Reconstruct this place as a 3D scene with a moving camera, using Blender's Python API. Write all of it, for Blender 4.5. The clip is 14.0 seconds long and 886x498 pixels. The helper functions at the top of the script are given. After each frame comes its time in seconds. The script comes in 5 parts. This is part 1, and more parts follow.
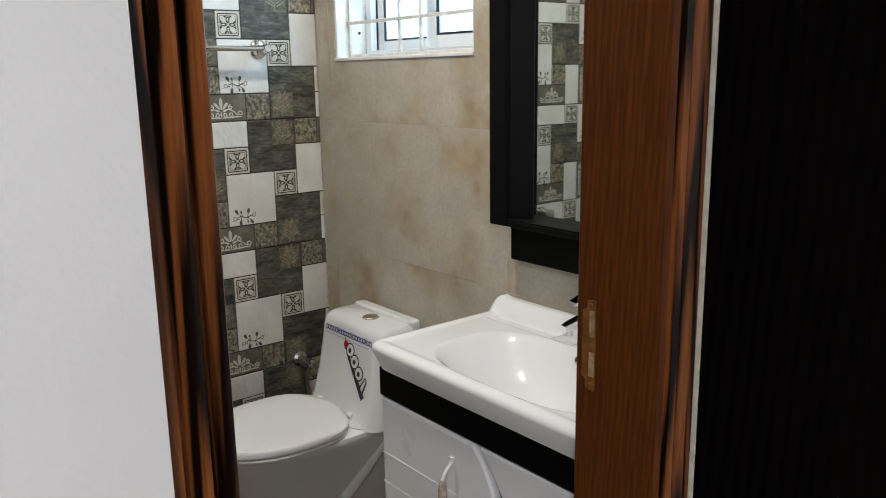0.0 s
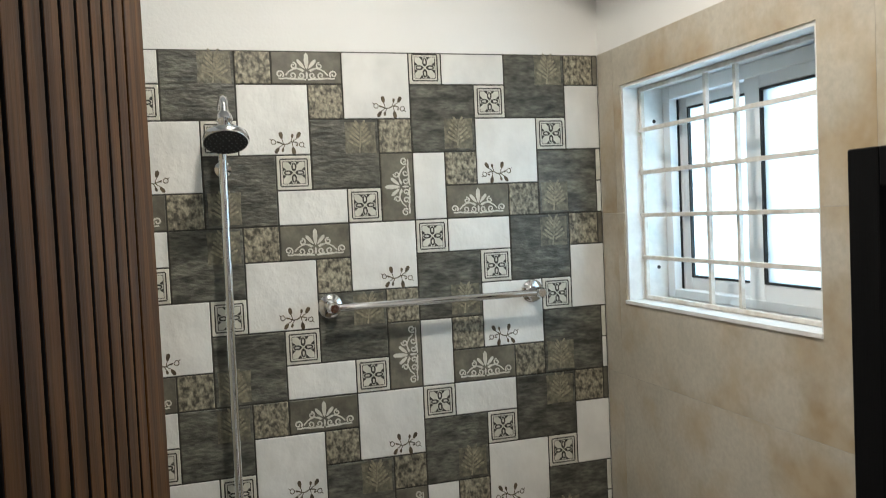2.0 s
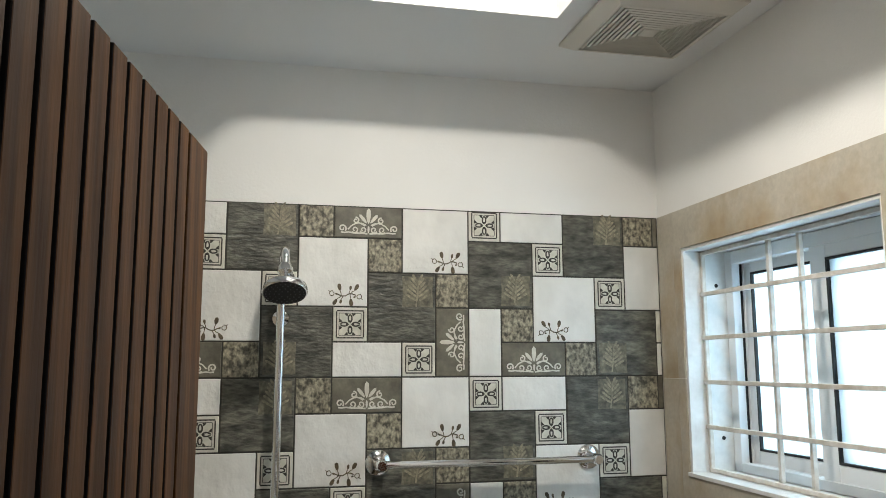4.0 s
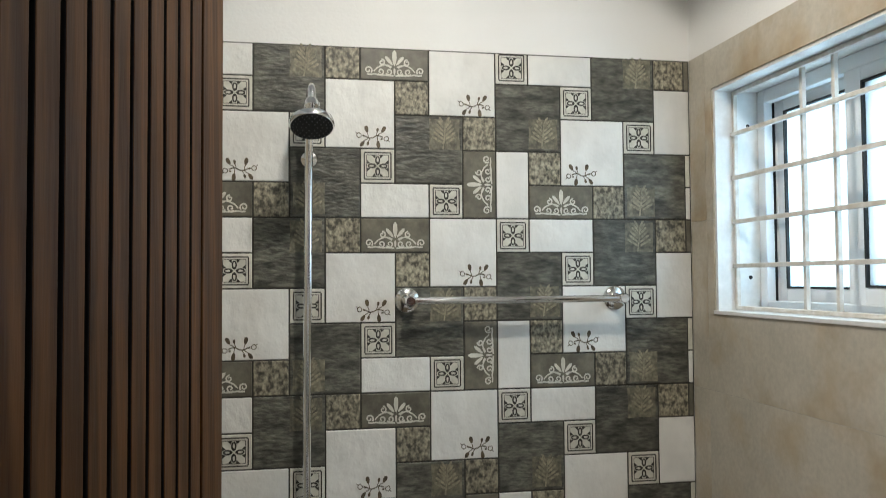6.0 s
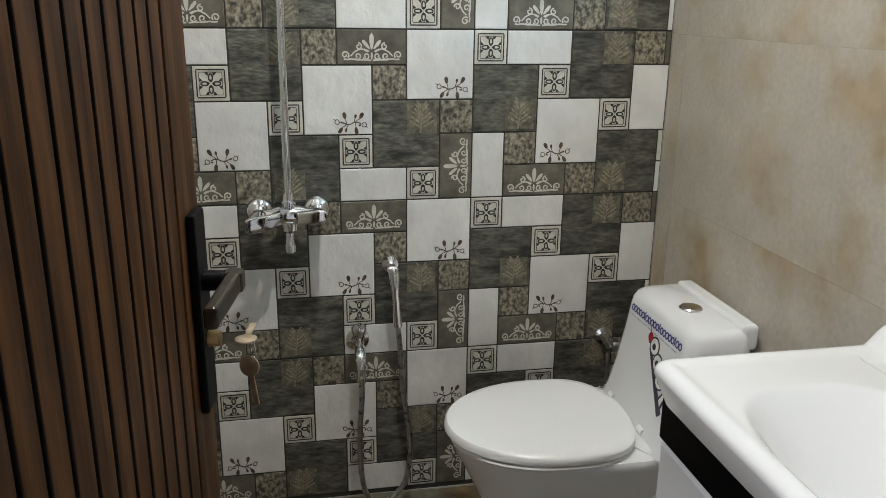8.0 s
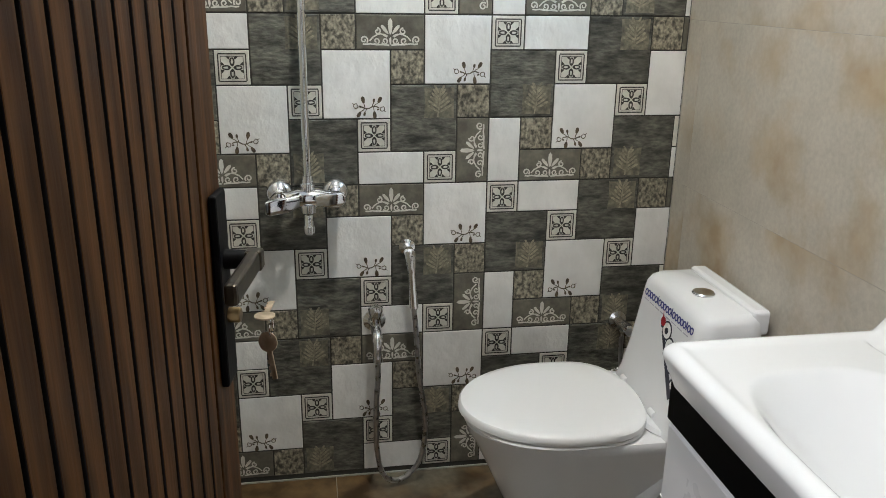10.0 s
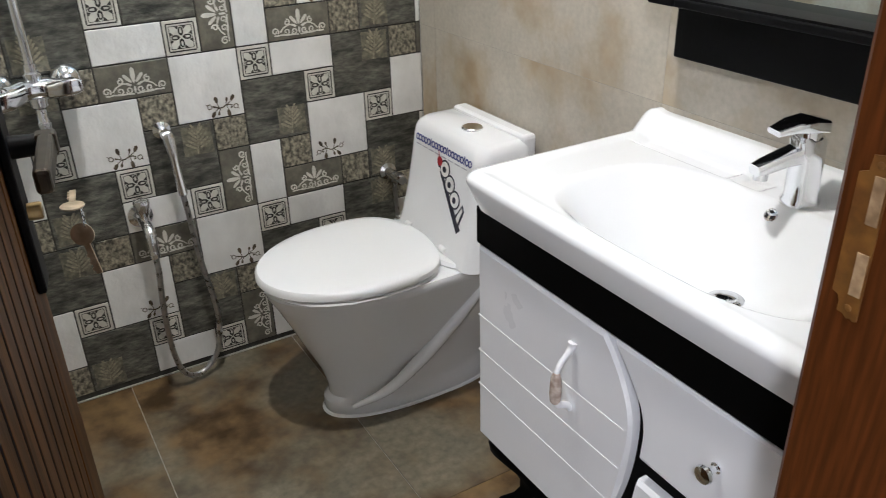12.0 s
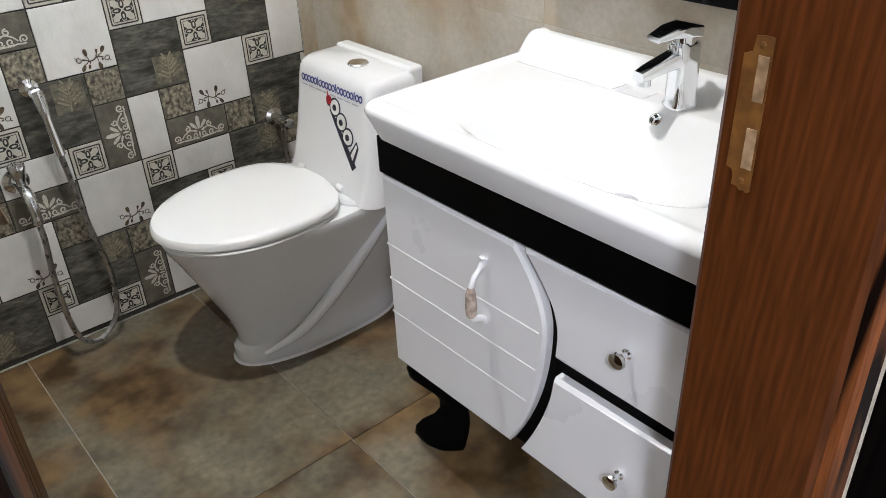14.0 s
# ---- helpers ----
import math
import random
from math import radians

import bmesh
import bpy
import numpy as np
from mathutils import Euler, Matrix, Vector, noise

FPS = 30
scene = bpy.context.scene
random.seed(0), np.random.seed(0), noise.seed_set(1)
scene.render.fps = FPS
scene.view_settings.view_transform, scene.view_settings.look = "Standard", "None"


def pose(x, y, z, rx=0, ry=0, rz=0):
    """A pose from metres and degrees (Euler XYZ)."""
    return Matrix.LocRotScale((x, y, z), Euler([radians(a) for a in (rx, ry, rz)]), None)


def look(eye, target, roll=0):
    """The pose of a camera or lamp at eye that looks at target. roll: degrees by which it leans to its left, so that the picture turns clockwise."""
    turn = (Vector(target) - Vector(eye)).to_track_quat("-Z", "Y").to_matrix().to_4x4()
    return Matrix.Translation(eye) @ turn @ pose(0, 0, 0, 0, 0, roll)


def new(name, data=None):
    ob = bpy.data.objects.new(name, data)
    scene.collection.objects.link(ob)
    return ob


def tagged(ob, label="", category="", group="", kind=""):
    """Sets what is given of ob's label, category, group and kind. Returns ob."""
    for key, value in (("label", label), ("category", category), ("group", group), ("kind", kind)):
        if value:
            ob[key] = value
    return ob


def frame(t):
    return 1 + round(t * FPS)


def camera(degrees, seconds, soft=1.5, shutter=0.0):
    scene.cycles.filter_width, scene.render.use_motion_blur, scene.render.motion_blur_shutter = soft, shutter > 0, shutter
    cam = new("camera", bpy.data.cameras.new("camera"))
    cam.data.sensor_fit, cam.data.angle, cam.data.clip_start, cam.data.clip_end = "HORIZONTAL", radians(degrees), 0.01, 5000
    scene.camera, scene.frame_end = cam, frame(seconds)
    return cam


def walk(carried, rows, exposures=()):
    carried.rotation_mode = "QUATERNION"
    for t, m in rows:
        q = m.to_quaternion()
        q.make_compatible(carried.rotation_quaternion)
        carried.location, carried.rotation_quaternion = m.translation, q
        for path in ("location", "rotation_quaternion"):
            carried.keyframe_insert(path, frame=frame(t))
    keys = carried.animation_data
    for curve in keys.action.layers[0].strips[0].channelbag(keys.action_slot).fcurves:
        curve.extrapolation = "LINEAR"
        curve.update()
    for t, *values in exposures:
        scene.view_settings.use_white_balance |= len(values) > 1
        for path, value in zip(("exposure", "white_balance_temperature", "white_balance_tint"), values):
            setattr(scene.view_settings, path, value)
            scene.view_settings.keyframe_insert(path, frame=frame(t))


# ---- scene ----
cam = camera(57.8, 14.0, soft=0.7, shutter=0.15)
PATH = [
    (0, (0.086, 0.08, 1.4), (1.313, 1.601, 0.975), -0.9),
    (0.5, (0.142, 0.135, 1.403), (1.189, 1.776, 0.946), -1.3),
    (1, (0.244, 0.309, 1.404), (1.162, 2.032, 0.967), -2.7),
    (1.5, (0.371, 0.481, 1.516), (1.133, 2.308, 1.23), -3.5),
    (2, (0.461, 0.536, 1.691), (1.034, 2.45, 1.608), -2.6),
    (2.5, (0.49, 0.52, 1.725), (0.965, 2.462, 1.8), -1.2),
    (3, (0.478, 0.528, 1.733), (0.933, 2.455, 2.019), -0.7),
    (5.5, (0.484, 0.551, 1.595), (0.86, 2.5, 1.84), -0.6),
    (6, (0.494, 0.548, 1.538), (0.846, 2.516, 1.611), -0.4),
    (6.5, (0.48, 0.557, 1.494), (0.869, 2.514, 1.345), -0.0),
    (7, (0.521, 0.543, 1.424), (0.881, 2.484, 1.107), -0.2),
    (7.5, (0.519, 0.521, 1.366), (0.874, 2.429, 0.881), 0.2),
    (8, (0.52, 0.501, 1.325), (0.883, 2.38, 0.741), 0.7),
    (10.5, (0.525, 0.471, 1.332), (0.833, 2.338, 0.686), 0.9),
    (11, (0.53, 0.478, 1.319), (0.902, 2.304, 0.593), 0.0),
    (11.5, (0.488, 0.505, 1.286), (1.081, 2.222, 0.45), -0.4),
    (12, (0.407, 0.511, 1.288), (1.3, 2.053, 0.38), -1.6),
    (12.5, (0.37, 0.506, 1.279), (1.467, 1.879, 0.323), -2.1),
    (13, (0.352, 0.502, 1.273), (1.489, 1.816, 0.283), -2.2),
    (13.5, (0.356, 0.5, 1.271), (1.48, 1.816, 0.269), -2.3),
    (14, (0.351, 0.5, 1.27), (1.438, 1.827, 0.242), -2.6),
]
walk(cam, [(t, look(eye, target, roll)) for t, eye, target, roll in PATH],
     exposures=[(0.0, -0.5, 6350, 12), (1.0, -0.74, 6350, 12), (1.5, -0.48, 6500, 11), (2.0, -0.82, 6550, 11), (3.0, -1.02, 6550, 11), (5.5, -1.0, 6500, 11), (6.5, -0.6, 6400, 11), (8.0, -0.27, 6150, 11), (10.5, -0.05, 6100, 12), (11.0, 0.03, 6100, 13), (12.0, 0.18, 6000, 14), (14.0, 0.31, 6000, 14)])

# ---- world and lights ----
world = bpy.data.worlds.new("world")
scene.world = world
world.use_nodes = True
wn = world.node_tree
sky = wn.nodes.new("ShaderNodeTexSky")
sky.sky_type = "NISHITA"
sky.sun_disc = False
sky.sun_elevation = radians(48)
sky.sun_rotation = radians(200)
wn.links.new(sky.outputs[0], wn.nodes["Background"].inputs[0])
wn.nodes["Background"].inputs[1].default_value = 0.12


def lamp(name, kind, energy, m, colour, **values):
    data = bpy.data.lights.new(name, kind)
    data.energy, data.color = energy, colour
    if kind == "AREA":
        data.shape = values.get("shape", "RECTANGLE")
        data.size, data.size_y = values["size"], values.get("size_y", values["size"])
        data.spread = values.get("spread", math.pi)
    elif kind == "SUN":
        data.angle = values["angle"]
    ob = new(name, data)
    ob.matrix_world = m
    return ob


# the round ceiling downlight in the tray, daylight behind the frosted window, and an unseen lamp added to give the
# light of the room outside the door
LAMP = (0.78, 1.60, 2.622)
lamp("downlight_light", "AREA", 27.0, pose(LAMP[0], LAMP[1], LAMP[2], 0, 0, 0), (1.0, 0.965, 0.86), shape="DISK", size=0.10)
lamp("window_daylight", "AREA", 24.0, look((1.95, 1.99, 1.85), (1.5, 1.99, 1.72)), (0.56, 0.83, 1.0), size=0.9, size_y=0.8)
lamp("unseen_room_light", "AREA", 66.0, pose(-0.75, -0.72, 2.66, 0, 0, 0), (0.97, 0.98, 1.0), shape="DISK", size=0.34)
lamp("sun", "SUN", 2.5, pose(0, 0, 6, 40, 0, 200), (1.0, 0.95, 0.88), angle=radians(0.5))


# ---- materials ----
def material(name, colour, rough=0.5, metal=0.0, dark=None, scale=8.0, amount=0.5, fine=0.0, bump=0.0, bump_scale=60.0,
             stretch=(1, 1, 1), spec=0.5, coat=0.0, vary=0.0, detail=6.0):
    """Two scales of noise between dark and colour, fine grain, bump, and a small change of tone from piece to piece."""
    m = bpy.data.materials.new(name)
    m.use_nodes = True
    t = m.node_tree
    b = t.nodes["Principled BSDF"]
    b.inputs["Roughness"].default_value = rough
    b.inputs["Metallic"].default_value = metal
    b.inputs["Specular IOR Level"].default_value = spec
    b.inputs["Coat Weight"].default_value = coat
    co = t.nodes.new("ShaderNodeTexCoord")
    mp = t.nodes.new("ShaderNodeMapping")
    mp.inputs["Scale"].default_value = stretch
    info = t.nodes.new("ShaderNodeObjectInfo")
    off = t.nodes.new("ShaderNodeVectorMath")
    off.operation = "SCALE"
    comb = t.nodes.new("ShaderNodeCombineXYZ")
    for i in range(3):
        t.links.new(info.outputs["Random"], comb.inputs[i])
    t.links.new(comb.outputs[0], off.inputs[0])
    off.inputs["Scale"].default_value = 37.0
    t.links.new(co.outputs["Object"], mp.inputs["Vector"])
    t.links.new(off.outputs[0], mp.inputs["Location"])
    n1 = t.nodes.new("ShaderNodeTexNoise")
    n1.inputs["Scale"].default_value, n1.inputs["Detail"].default_value = scale, detail
    n2 = t.nodes.new("ShaderNodeTexNoise")
    n2.inputs["Scale"].default_value, n2.inputs["Detail"].default_value = bump_scale, 5.0
    for n in (n1, n2):
        t.links.new(mp.outputs[0], n.inputs["Vector"])
    ramp = t.nodes.new("ShaderNodeValToRGB")
    ramp.color_ramp.elements[0].position, ramp.color_ramp.elements[1].position = 0.5 - amount * 0.3, 0.5 + amount * 0.3
    d = dark or tuple(c * 0.8 for c in colour)
    ramp.color_ramp.elements[0].color, ramp.color_ramp.elements[1].color = (*d, 1), (*colour, 1)
    t.links.new(n1.outputs["Fac"], ramp.inputs[0])
    out = ramp.outputs[0]
    if fine:
        mix = t.nodes.new("ShaderNodeMix")
        mix.data_type, mix.blend_type = "RGBA", "MULTIPLY"
        r2 = t.nodes.new("ShaderNodeMapRange")
        r2.inputs["From Min"].default_value, r2.inputs["From Max"].default_value = 0.3, 0.7
        r2.inputs["To Min"].default_value, r2.inputs["To Max"].default_value = 1 - fine, 1 + fine * 0.3
        t.links.new(n2.outputs["Fac"], r2.inputs["Value"])
        mix.inputs["Factor"].default_value = 1.0
        t.links.new(out, mix.inputs["A"])
        t.links.new(r2.outputs[0], mix.inputs["B"])
        out = mix.outputs["Result"]
    if vary:
        hs = t.nodes.new("ShaderNodeHueSaturation")
        r3 = t.nodes.new("ShaderNodeMapRange")
        r3.inputs["To Min"].default_value, r3.inputs["To Max"].default_value = 1 - vary, 1 + vary
        t.links.new(info.outputs["Random"], r3.inputs["Value"])
        t.links.new(r3.outputs[0], hs.inputs["Value"])
        t.links.new(out, hs.inputs["Color"])
        out = hs.outputs[0]
    t.links.new(out, b.inputs["Base Color"])
    rr = t.nodes.new("ShaderNodeMapRange")
    rr.inputs["To Min"].default_value, rr.inputs["To Max"].default_value = rough * 0.85, min(1, rough * 1.15)
    t.links.new(n1.outputs["Fac"], rr.inputs["Value"])
    t.links.new(rr.outputs[0], b.inputs["Roughness"])
    if bump:
        bp = t.nodes.new("ShaderNodeBump")
        bp.inputs["Strength"].default_value = 1.0
        bp.inputs["Distance"].default_value = bump
        t.links.new(n2.outputs["Fac"], bp.inputs["Height"])
        t.links.new(bp.outputs[0], b.inputs["Normal"])
    return m


def wood(name, light, dark, rough=0.4, rings=9.0, stretch=(1, 1, 0.06), warp=3.5, coat=0.0, gain=1.0):
    """Long grain along z: bent wave bands with fine pores."""
    m = bpy.data.materials.new(name)
    m.use_nodes = True
    t = m.node_tree
    b = t.nodes["Principled BSDF"]
    b.inputs["Specular IOR Level"].default_value = 0.12
    b.inputs["Coat Weight"].default_value = coat
    b.inputs["Coat Roughness"].default_value = 0.25
    co = t.nodes.new("ShaderNodeTexCoord")
    info = t.nodes.new("ShaderNodeObjectInfo")
    mp = t.nodes.new("ShaderNodeMapping")
    mp.inputs["Scale"].default_value = stretch
    comb = t.nodes.new("ShaderNodeCombineXYZ")
    for i in range(3):
        t.links.new(info.outputs["Random"], comb.inputs[i])
    t.links.new(comb.outputs[0], mp.inputs["Location"])
    t.links.new(co.outputs["Object"], mp.inputs["Vector"])
    w = t.nodes.new("ShaderNodeTexWave")
    w.bands_direction = "DIAGONAL"
    w.inputs["Scale"].default_value, w.inputs["Distortion"].default_value = rings, warp
    w.inputs["Detail"].default_value, w.inputs["Detail Scale"].default_value = 3.0, 1.2
    n = t.nodes.new("ShaderNodeTexNoise")
    n.inputs["Scale"].default_value, n.inputs["Detail"].default_value = 160.0, 4.0
    for k in (w, n):
        t.links.new(mp.outputs[0], k.inputs["Vector"])
    ramp = t.nodes.new("ShaderNodeValToRGB")
    ramp.color_ramp.elements[0].color, ramp.color_ramp.elements[1].color = (*dark, 1), (*light, 1)
    ramp.color_ramp.elements[0].position, ramp.color_ramp.elements[1].position = 0.15, 0.85
    t.links.new(w.outputs["Fac"], ramp.inputs[0])
    mix = t.nodes.new("ShaderNodeMix")
    mix.data_type, mix.blend_type = "RGBA", "MULTIPLY"
    mix.inputs["Factor"].default_value = 1.0
    r2 = t.nodes.new("ShaderNodeMapRange")
    r2.inputs["From Min"].default_value, r2.inputs["From Max"].default_value = 0.35, 0.65
    r2.inputs["To Min"].default_value, r2.inputs["To Max"].default_value = 0.72, 1.08
    t.links.new(n.outputs["Fac"], r2.inputs["Value"])
    t.links.new(ramp.outputs[0], mix.inputs["A"])
    t.links.new(r2.outputs[0], mix.inputs["B"])
    t.links.new(mix.outputs["Result"], b.inputs["Base Color"])
    b.inputs["Roughness"].default_value = rough
    bp = t.nodes.new("ShaderNodeBump")
    bp.inputs["Distance"].default_value = 0.0004
    t.links.new(n.outputs["Fac"], bp.inputs["Height"])
    t.links.new(bp.outputs[0], b.inputs["Normal"])
    return m


PAINT = material("white_wall_paint", (0.80, 0.79, 0.77), 0.75, dark=(0.76, 0.75, 0.73), scale=3, bump=0.0006, bump_scale=160)
CEIL = material("ceiling_paint", (0.80, 0.80, 0.80), 0.85, dark=(0.77, 0.77, 0.77), scale=2, bump=0.0004, bump_scale=200)
GROUT = material("dark_tile_grout", (0.050, 0.047, 0.040), 0.85, scale=30, fine=0.2)
PALE_GROUT = material("pale_floor_grout", (0.42, 0.40, 0.36), 0.9, scale=40, fine=0.2)
T_WHITE = material("embossed_white_tile", (0.74, 0.73, 0.70), 0.42, dark=(0.64, 0.63, 0.60), scale=14, bump=0.0024, bump_scale=50, vary=0.04, stretch=(1, 1, 0.8))
T_DARK = material("slate_grey_tile", (0.190, 0.185, 0.150), 0.42, dark=(0.024, 0.024, 0.020), scale=30, amount=0.75, fine=0.6, bump=0.0026, bump_scale=95, stretch=(0.55, 1, 1.6), vary=0.16)
T_BROWN = material("mottled_brown_tile", (0.40, 0.36, 0.265), 0.5, dark=(0.060, 0.054, 0.039), scale=95, amount=0.45, fine=0.45, bump=0.0014, bump_scale=150, stretch=(1.1, 1, 0.85), vary=0.12)
T_SCROLL = material("taupe_tile", (0.165, 0.150, 0.115), 0.45, dark=(0.10, 0.092, 0.070), scale=24, fine=0.2, bump=0.0008, bump_scale=90, vary=0.08)
T_CREAM = material("cream_print", (0.66, 0.64, 0.57), 0.5, dark=(0.55, 0.53, 0.46), scale=40, fine=0.1)
T_INK = material("dark_print", (0.045, 0.04, 0.032), 0.55, dark=(0.03, 0.027, 0.022), scale=60, fine=0.2)
T_TWIG = material("brown_twig_print", (0.135, 0.102, 0.058), 0.55, dark=(0.05, 0.035, 0.02), scale=80, fine=0.2)
T_BED = material("olive_leaf_ground", (0.265, 0.240, 0.172), 0.5, dark=(0.075, 0.07, 0.053), scale=65, amount=0.7, fine=0.35, bump=0.0012, bump_scale=120, vary=0.12)
T_LEAF = material("tan_leaf_print", (0.36, 0.32, 0.225), 0.5, dark=(0.20, 0.18, 0.13), scale=70, amount=0.6, fine=0.3, bump=0.0008, bump_scale=140)


def stained(name, base, stain, deep, scale, rough, bump=0.0003, spec=0.5, lo=0.46, hi=0.72, cloud=None, fine=0.12, grain=90):
    """Glazed stone-look tile: broad clouds, a few rusty stains and fine speckle; each tile has its own place in the pattern."""
    m = material(name, base, rough, dark=cloud or tuple(c * 0.82 for c in base), scale=scale * 2.2, amount=0.9, fine=fine, bump=bump, bump_scale=grain, spec=spec)
    t = m.node_tree
    b = t.nodes["Principled BSDF"]
    src = b.inputs["Base Color"].links[0].from_socket
    mp = [n for n in t.nodes if n.bl_idname == "ShaderNodeMapping"][0]
    n = t.nodes.new("ShaderNodeTexNoise")
    n.inputs["Scale"].default_value, n.inputs["Detail"].default_value, n.inputs["Roughness"].default_value = scale, 4.0, 0.55
    t.links.new(mp.outputs[0], n.inputs["Vector"])
    r = t.nodes.new("ShaderNodeValToRGB")
    r.color_ramp.elements[0].position, r.color_ramp.elements[1].position = lo, hi
    r.color_ramp.elements[0].color, r.color_ramp.elements[1].color = (0, 0, 0, 1), (1, 1, 1, 1)
    t.links.new(n.outputs["Fac"], r.inputs[0])
    n2 = t.nodes.new("ShaderNodeTexNoise")
    n2.inputs["Scale"].default_value, n2.inputs["Detail"].default_value = scale * 3.1, 6.0
    t.links.new(mp.outputs[0], n2.inputs["Vector"])
    r2 = t.nodes.new("ShaderNodeValToRGB")
    r2.color_ramp.elements[0].position, r2.color_ramp.elements[1].position = 0.38, 0.62
    r2.color_ramp.elements[0].color, r2.color_ramp.elements[1].color = (*deep, 1), (*stain, 1)
    t.links.new(n2.outputs["Fac"], r2.inputs[0])
    mix = t.nodes.new("ShaderNodeMix")
    mix.data_type = "RGBA"
    t.links.new(r.outputs[0], mix.inputs["Factor"])
    t.links.new(src, mix.inputs["A"])
    t.links.new(r2.outputs[0], mix.inputs["B"])
    t.links.new(mix.outputs["Result"], b.inputs["Base Color"])
    return m


BEIGE = stained("beige_stone_tile", (0.52, 0.475, 0.395), (0.42, 0.335, 0.225), (0.34, 0.255, 0.155), 5.0, 0.36, cloud=(0.42, 0.385, 0.32), lo=0.48, hi=0.66)
FLOOR_TILE = stained("brown_grey_floor_tile", (0.250, 0.212, 0.146), (0.180, 0.112, 0.048), (0.048, 0.026, 0.009), 3.6, 0.36, cloud=(0.122, 0.114, 0.084), lo=0.40, hi=0.56, fine=0.34, grain=55)
JAMB = wood("dark_stained_rosewood", (0.21, 0.066, 0.018), (0.006, 0.0024, 0.0016), 0.38, rings=10.0, stretch=(2.2, 2.2, 0.14), warp=6.0, coat=0.2)
REVEAL = wood("red_brown_teak", (0.100, 0.0285, 0.0060), (0.080, 0.0225, 0.0047), 0.48, rings=62.0, stretch=(1, 1, 0.07), warp=6.0, coat=0.04)
LEAF = wood("walnut_laminate", (0.112, 0.048, 0.0145), (0.062, 0.025, 0.0072), 0.5, rings=16.0, stretch=(1, 1, 0.08), warp=4.0)
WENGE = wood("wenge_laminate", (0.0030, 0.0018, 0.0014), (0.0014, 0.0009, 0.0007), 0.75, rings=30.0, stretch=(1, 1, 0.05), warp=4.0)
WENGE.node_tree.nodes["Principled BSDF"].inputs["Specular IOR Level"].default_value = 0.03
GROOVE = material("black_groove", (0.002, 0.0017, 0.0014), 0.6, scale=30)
BLACK = material("black_laminate", (0.0018, 0.0018, 0.0018), 0.6, spec=0.06, dark=(0.0012, 0.0012, 0.0012), scale=8, bump=0.0001, bump_scale=200)
FRAME_BLACK = material("black_mirror_frame", (0.003, 0.003, 0.0035), 0.5, spec=0.12, dark=(0.002, 0.002, 0.0025), scale=8, bump=0.0002, bump_scale=200, stretch=(1, 1, 0.1))
GLOSS_WHITE = material("white_lacquer", (0.78, 0.78, 0.79), 0.28, dark=(0.76, 0.76, 0.77), scale=3, bump=0.00006, bump_scale=40)
CERAMIC = material("white_ceramic", (0.77, 0.775, 0.78), 0.10, dark=(0.75, 0.755, 0.76), scale=2, coat=0.3)
SEAT = material("white_seat_plastic", (0.84, 0.84, 0.84), 0.22, dark=(0.82, 0.82, 0.82), scale=2)
CHROME = material("chrome", (0.80, 0.81, 0.83), 0.09, 1.0, dark=(0.76, 0.77, 0.79), scale=12)
DULL_CHROME = material("brushed_hose_steel", (0.50, 0.50, 0.50), 0.28, 1.0, dark=(0.36, 0.36, 0.36), scale=60, bump=0.0006, bump_scale=420)
RUBBER = material("black_rubber", (0.012, 0.012, 0.013), 0.6, scale=30)
BRASS = material("worn_brass", (0.46, 0.33, 0.16), 0.32, 1.0, dark=(0.30, 0.21, 0.10), scale=40, fine=0.2)
STRIKE = material("brass_strike_plate", (0.20, 0.086, 0.014), 0.5, 0.0, dark=(0.12, 0.045, 0.008), scale=50, fine=0.3)
KEY = material("nickel_key", (0.62, 0.50, 0.36), 0.42, 0.6, dark=(0.46, 0.36, 0.24), scale=60, fine=0.2)
RAW = material("raw_wood_mortise", (0.42, 0.28, 0.15), 0.8, dark=(0.28, 0.17, 0.08), scale=60, fine=0.3)
ALU = material("white_aluminium", (0.74, 0.75, 0.76), 0.38, dark=(0.70, 0.71, 0.72), scale=6)
GRILL = material("cream_painted_iron", (0.72, 0.69, 0.65), 0.45, dark=(0.62, 0.57, 0.50), scale=30, fine=0.1)
MARBLE = material("white_sill_stone", (0.78, 0.78, 0.77), 0.35, dark=(0.70, 0.69, 0.67), scale=12, fine=0.08)
VENT = material("ivory_plastic", (0.66, 0.63, 0.57), 0.5, dark=(0.60, 0.57, 0.51), scale=6)
CAULK = material("cream_caulk", (0.72, 0.66, 0.54), 0.7, scale=30, fine=0.1)
RED = material("red_print", (0.42, 0.012, 0.02), 0.35, scale=30)
BLUE = material("blue_print", (0.03, 0.04, 0.22), 0.4, scale=30)
NAVY = material("navy_print", (0.010, 0.011, 0.028), 0.4, scale=30)
PALE = material("white_print", (0.80, 0.79, 0.76), 0.4, scale=30)
PINK = material("speckled_marble_grip", (0.62, 0.52, 0.44), 0.25, dark=(0.36, 0.27, 0.22), scale=70, amount=0.4, fine=0.2)
CARPET = material("plain_room_floor", (0.55, 0.53, 0.50), 0.4, dark=(0.48, 0.46, 0.43), scale=4, fine=0.1)

MIRROR = bpy.data.materials.new("mirror_glass")
MIRROR.use_nodes = True
mb = MIRROR.node_tree.nodes["Principled BSDF"]
mb.inputs["Base Color"].default_value, mb.inputs["Metallic"].default_value, mb.inputs["Roughness"].default_value = (0.80, 0.86, 0.85, 1), 1.0, 0.02

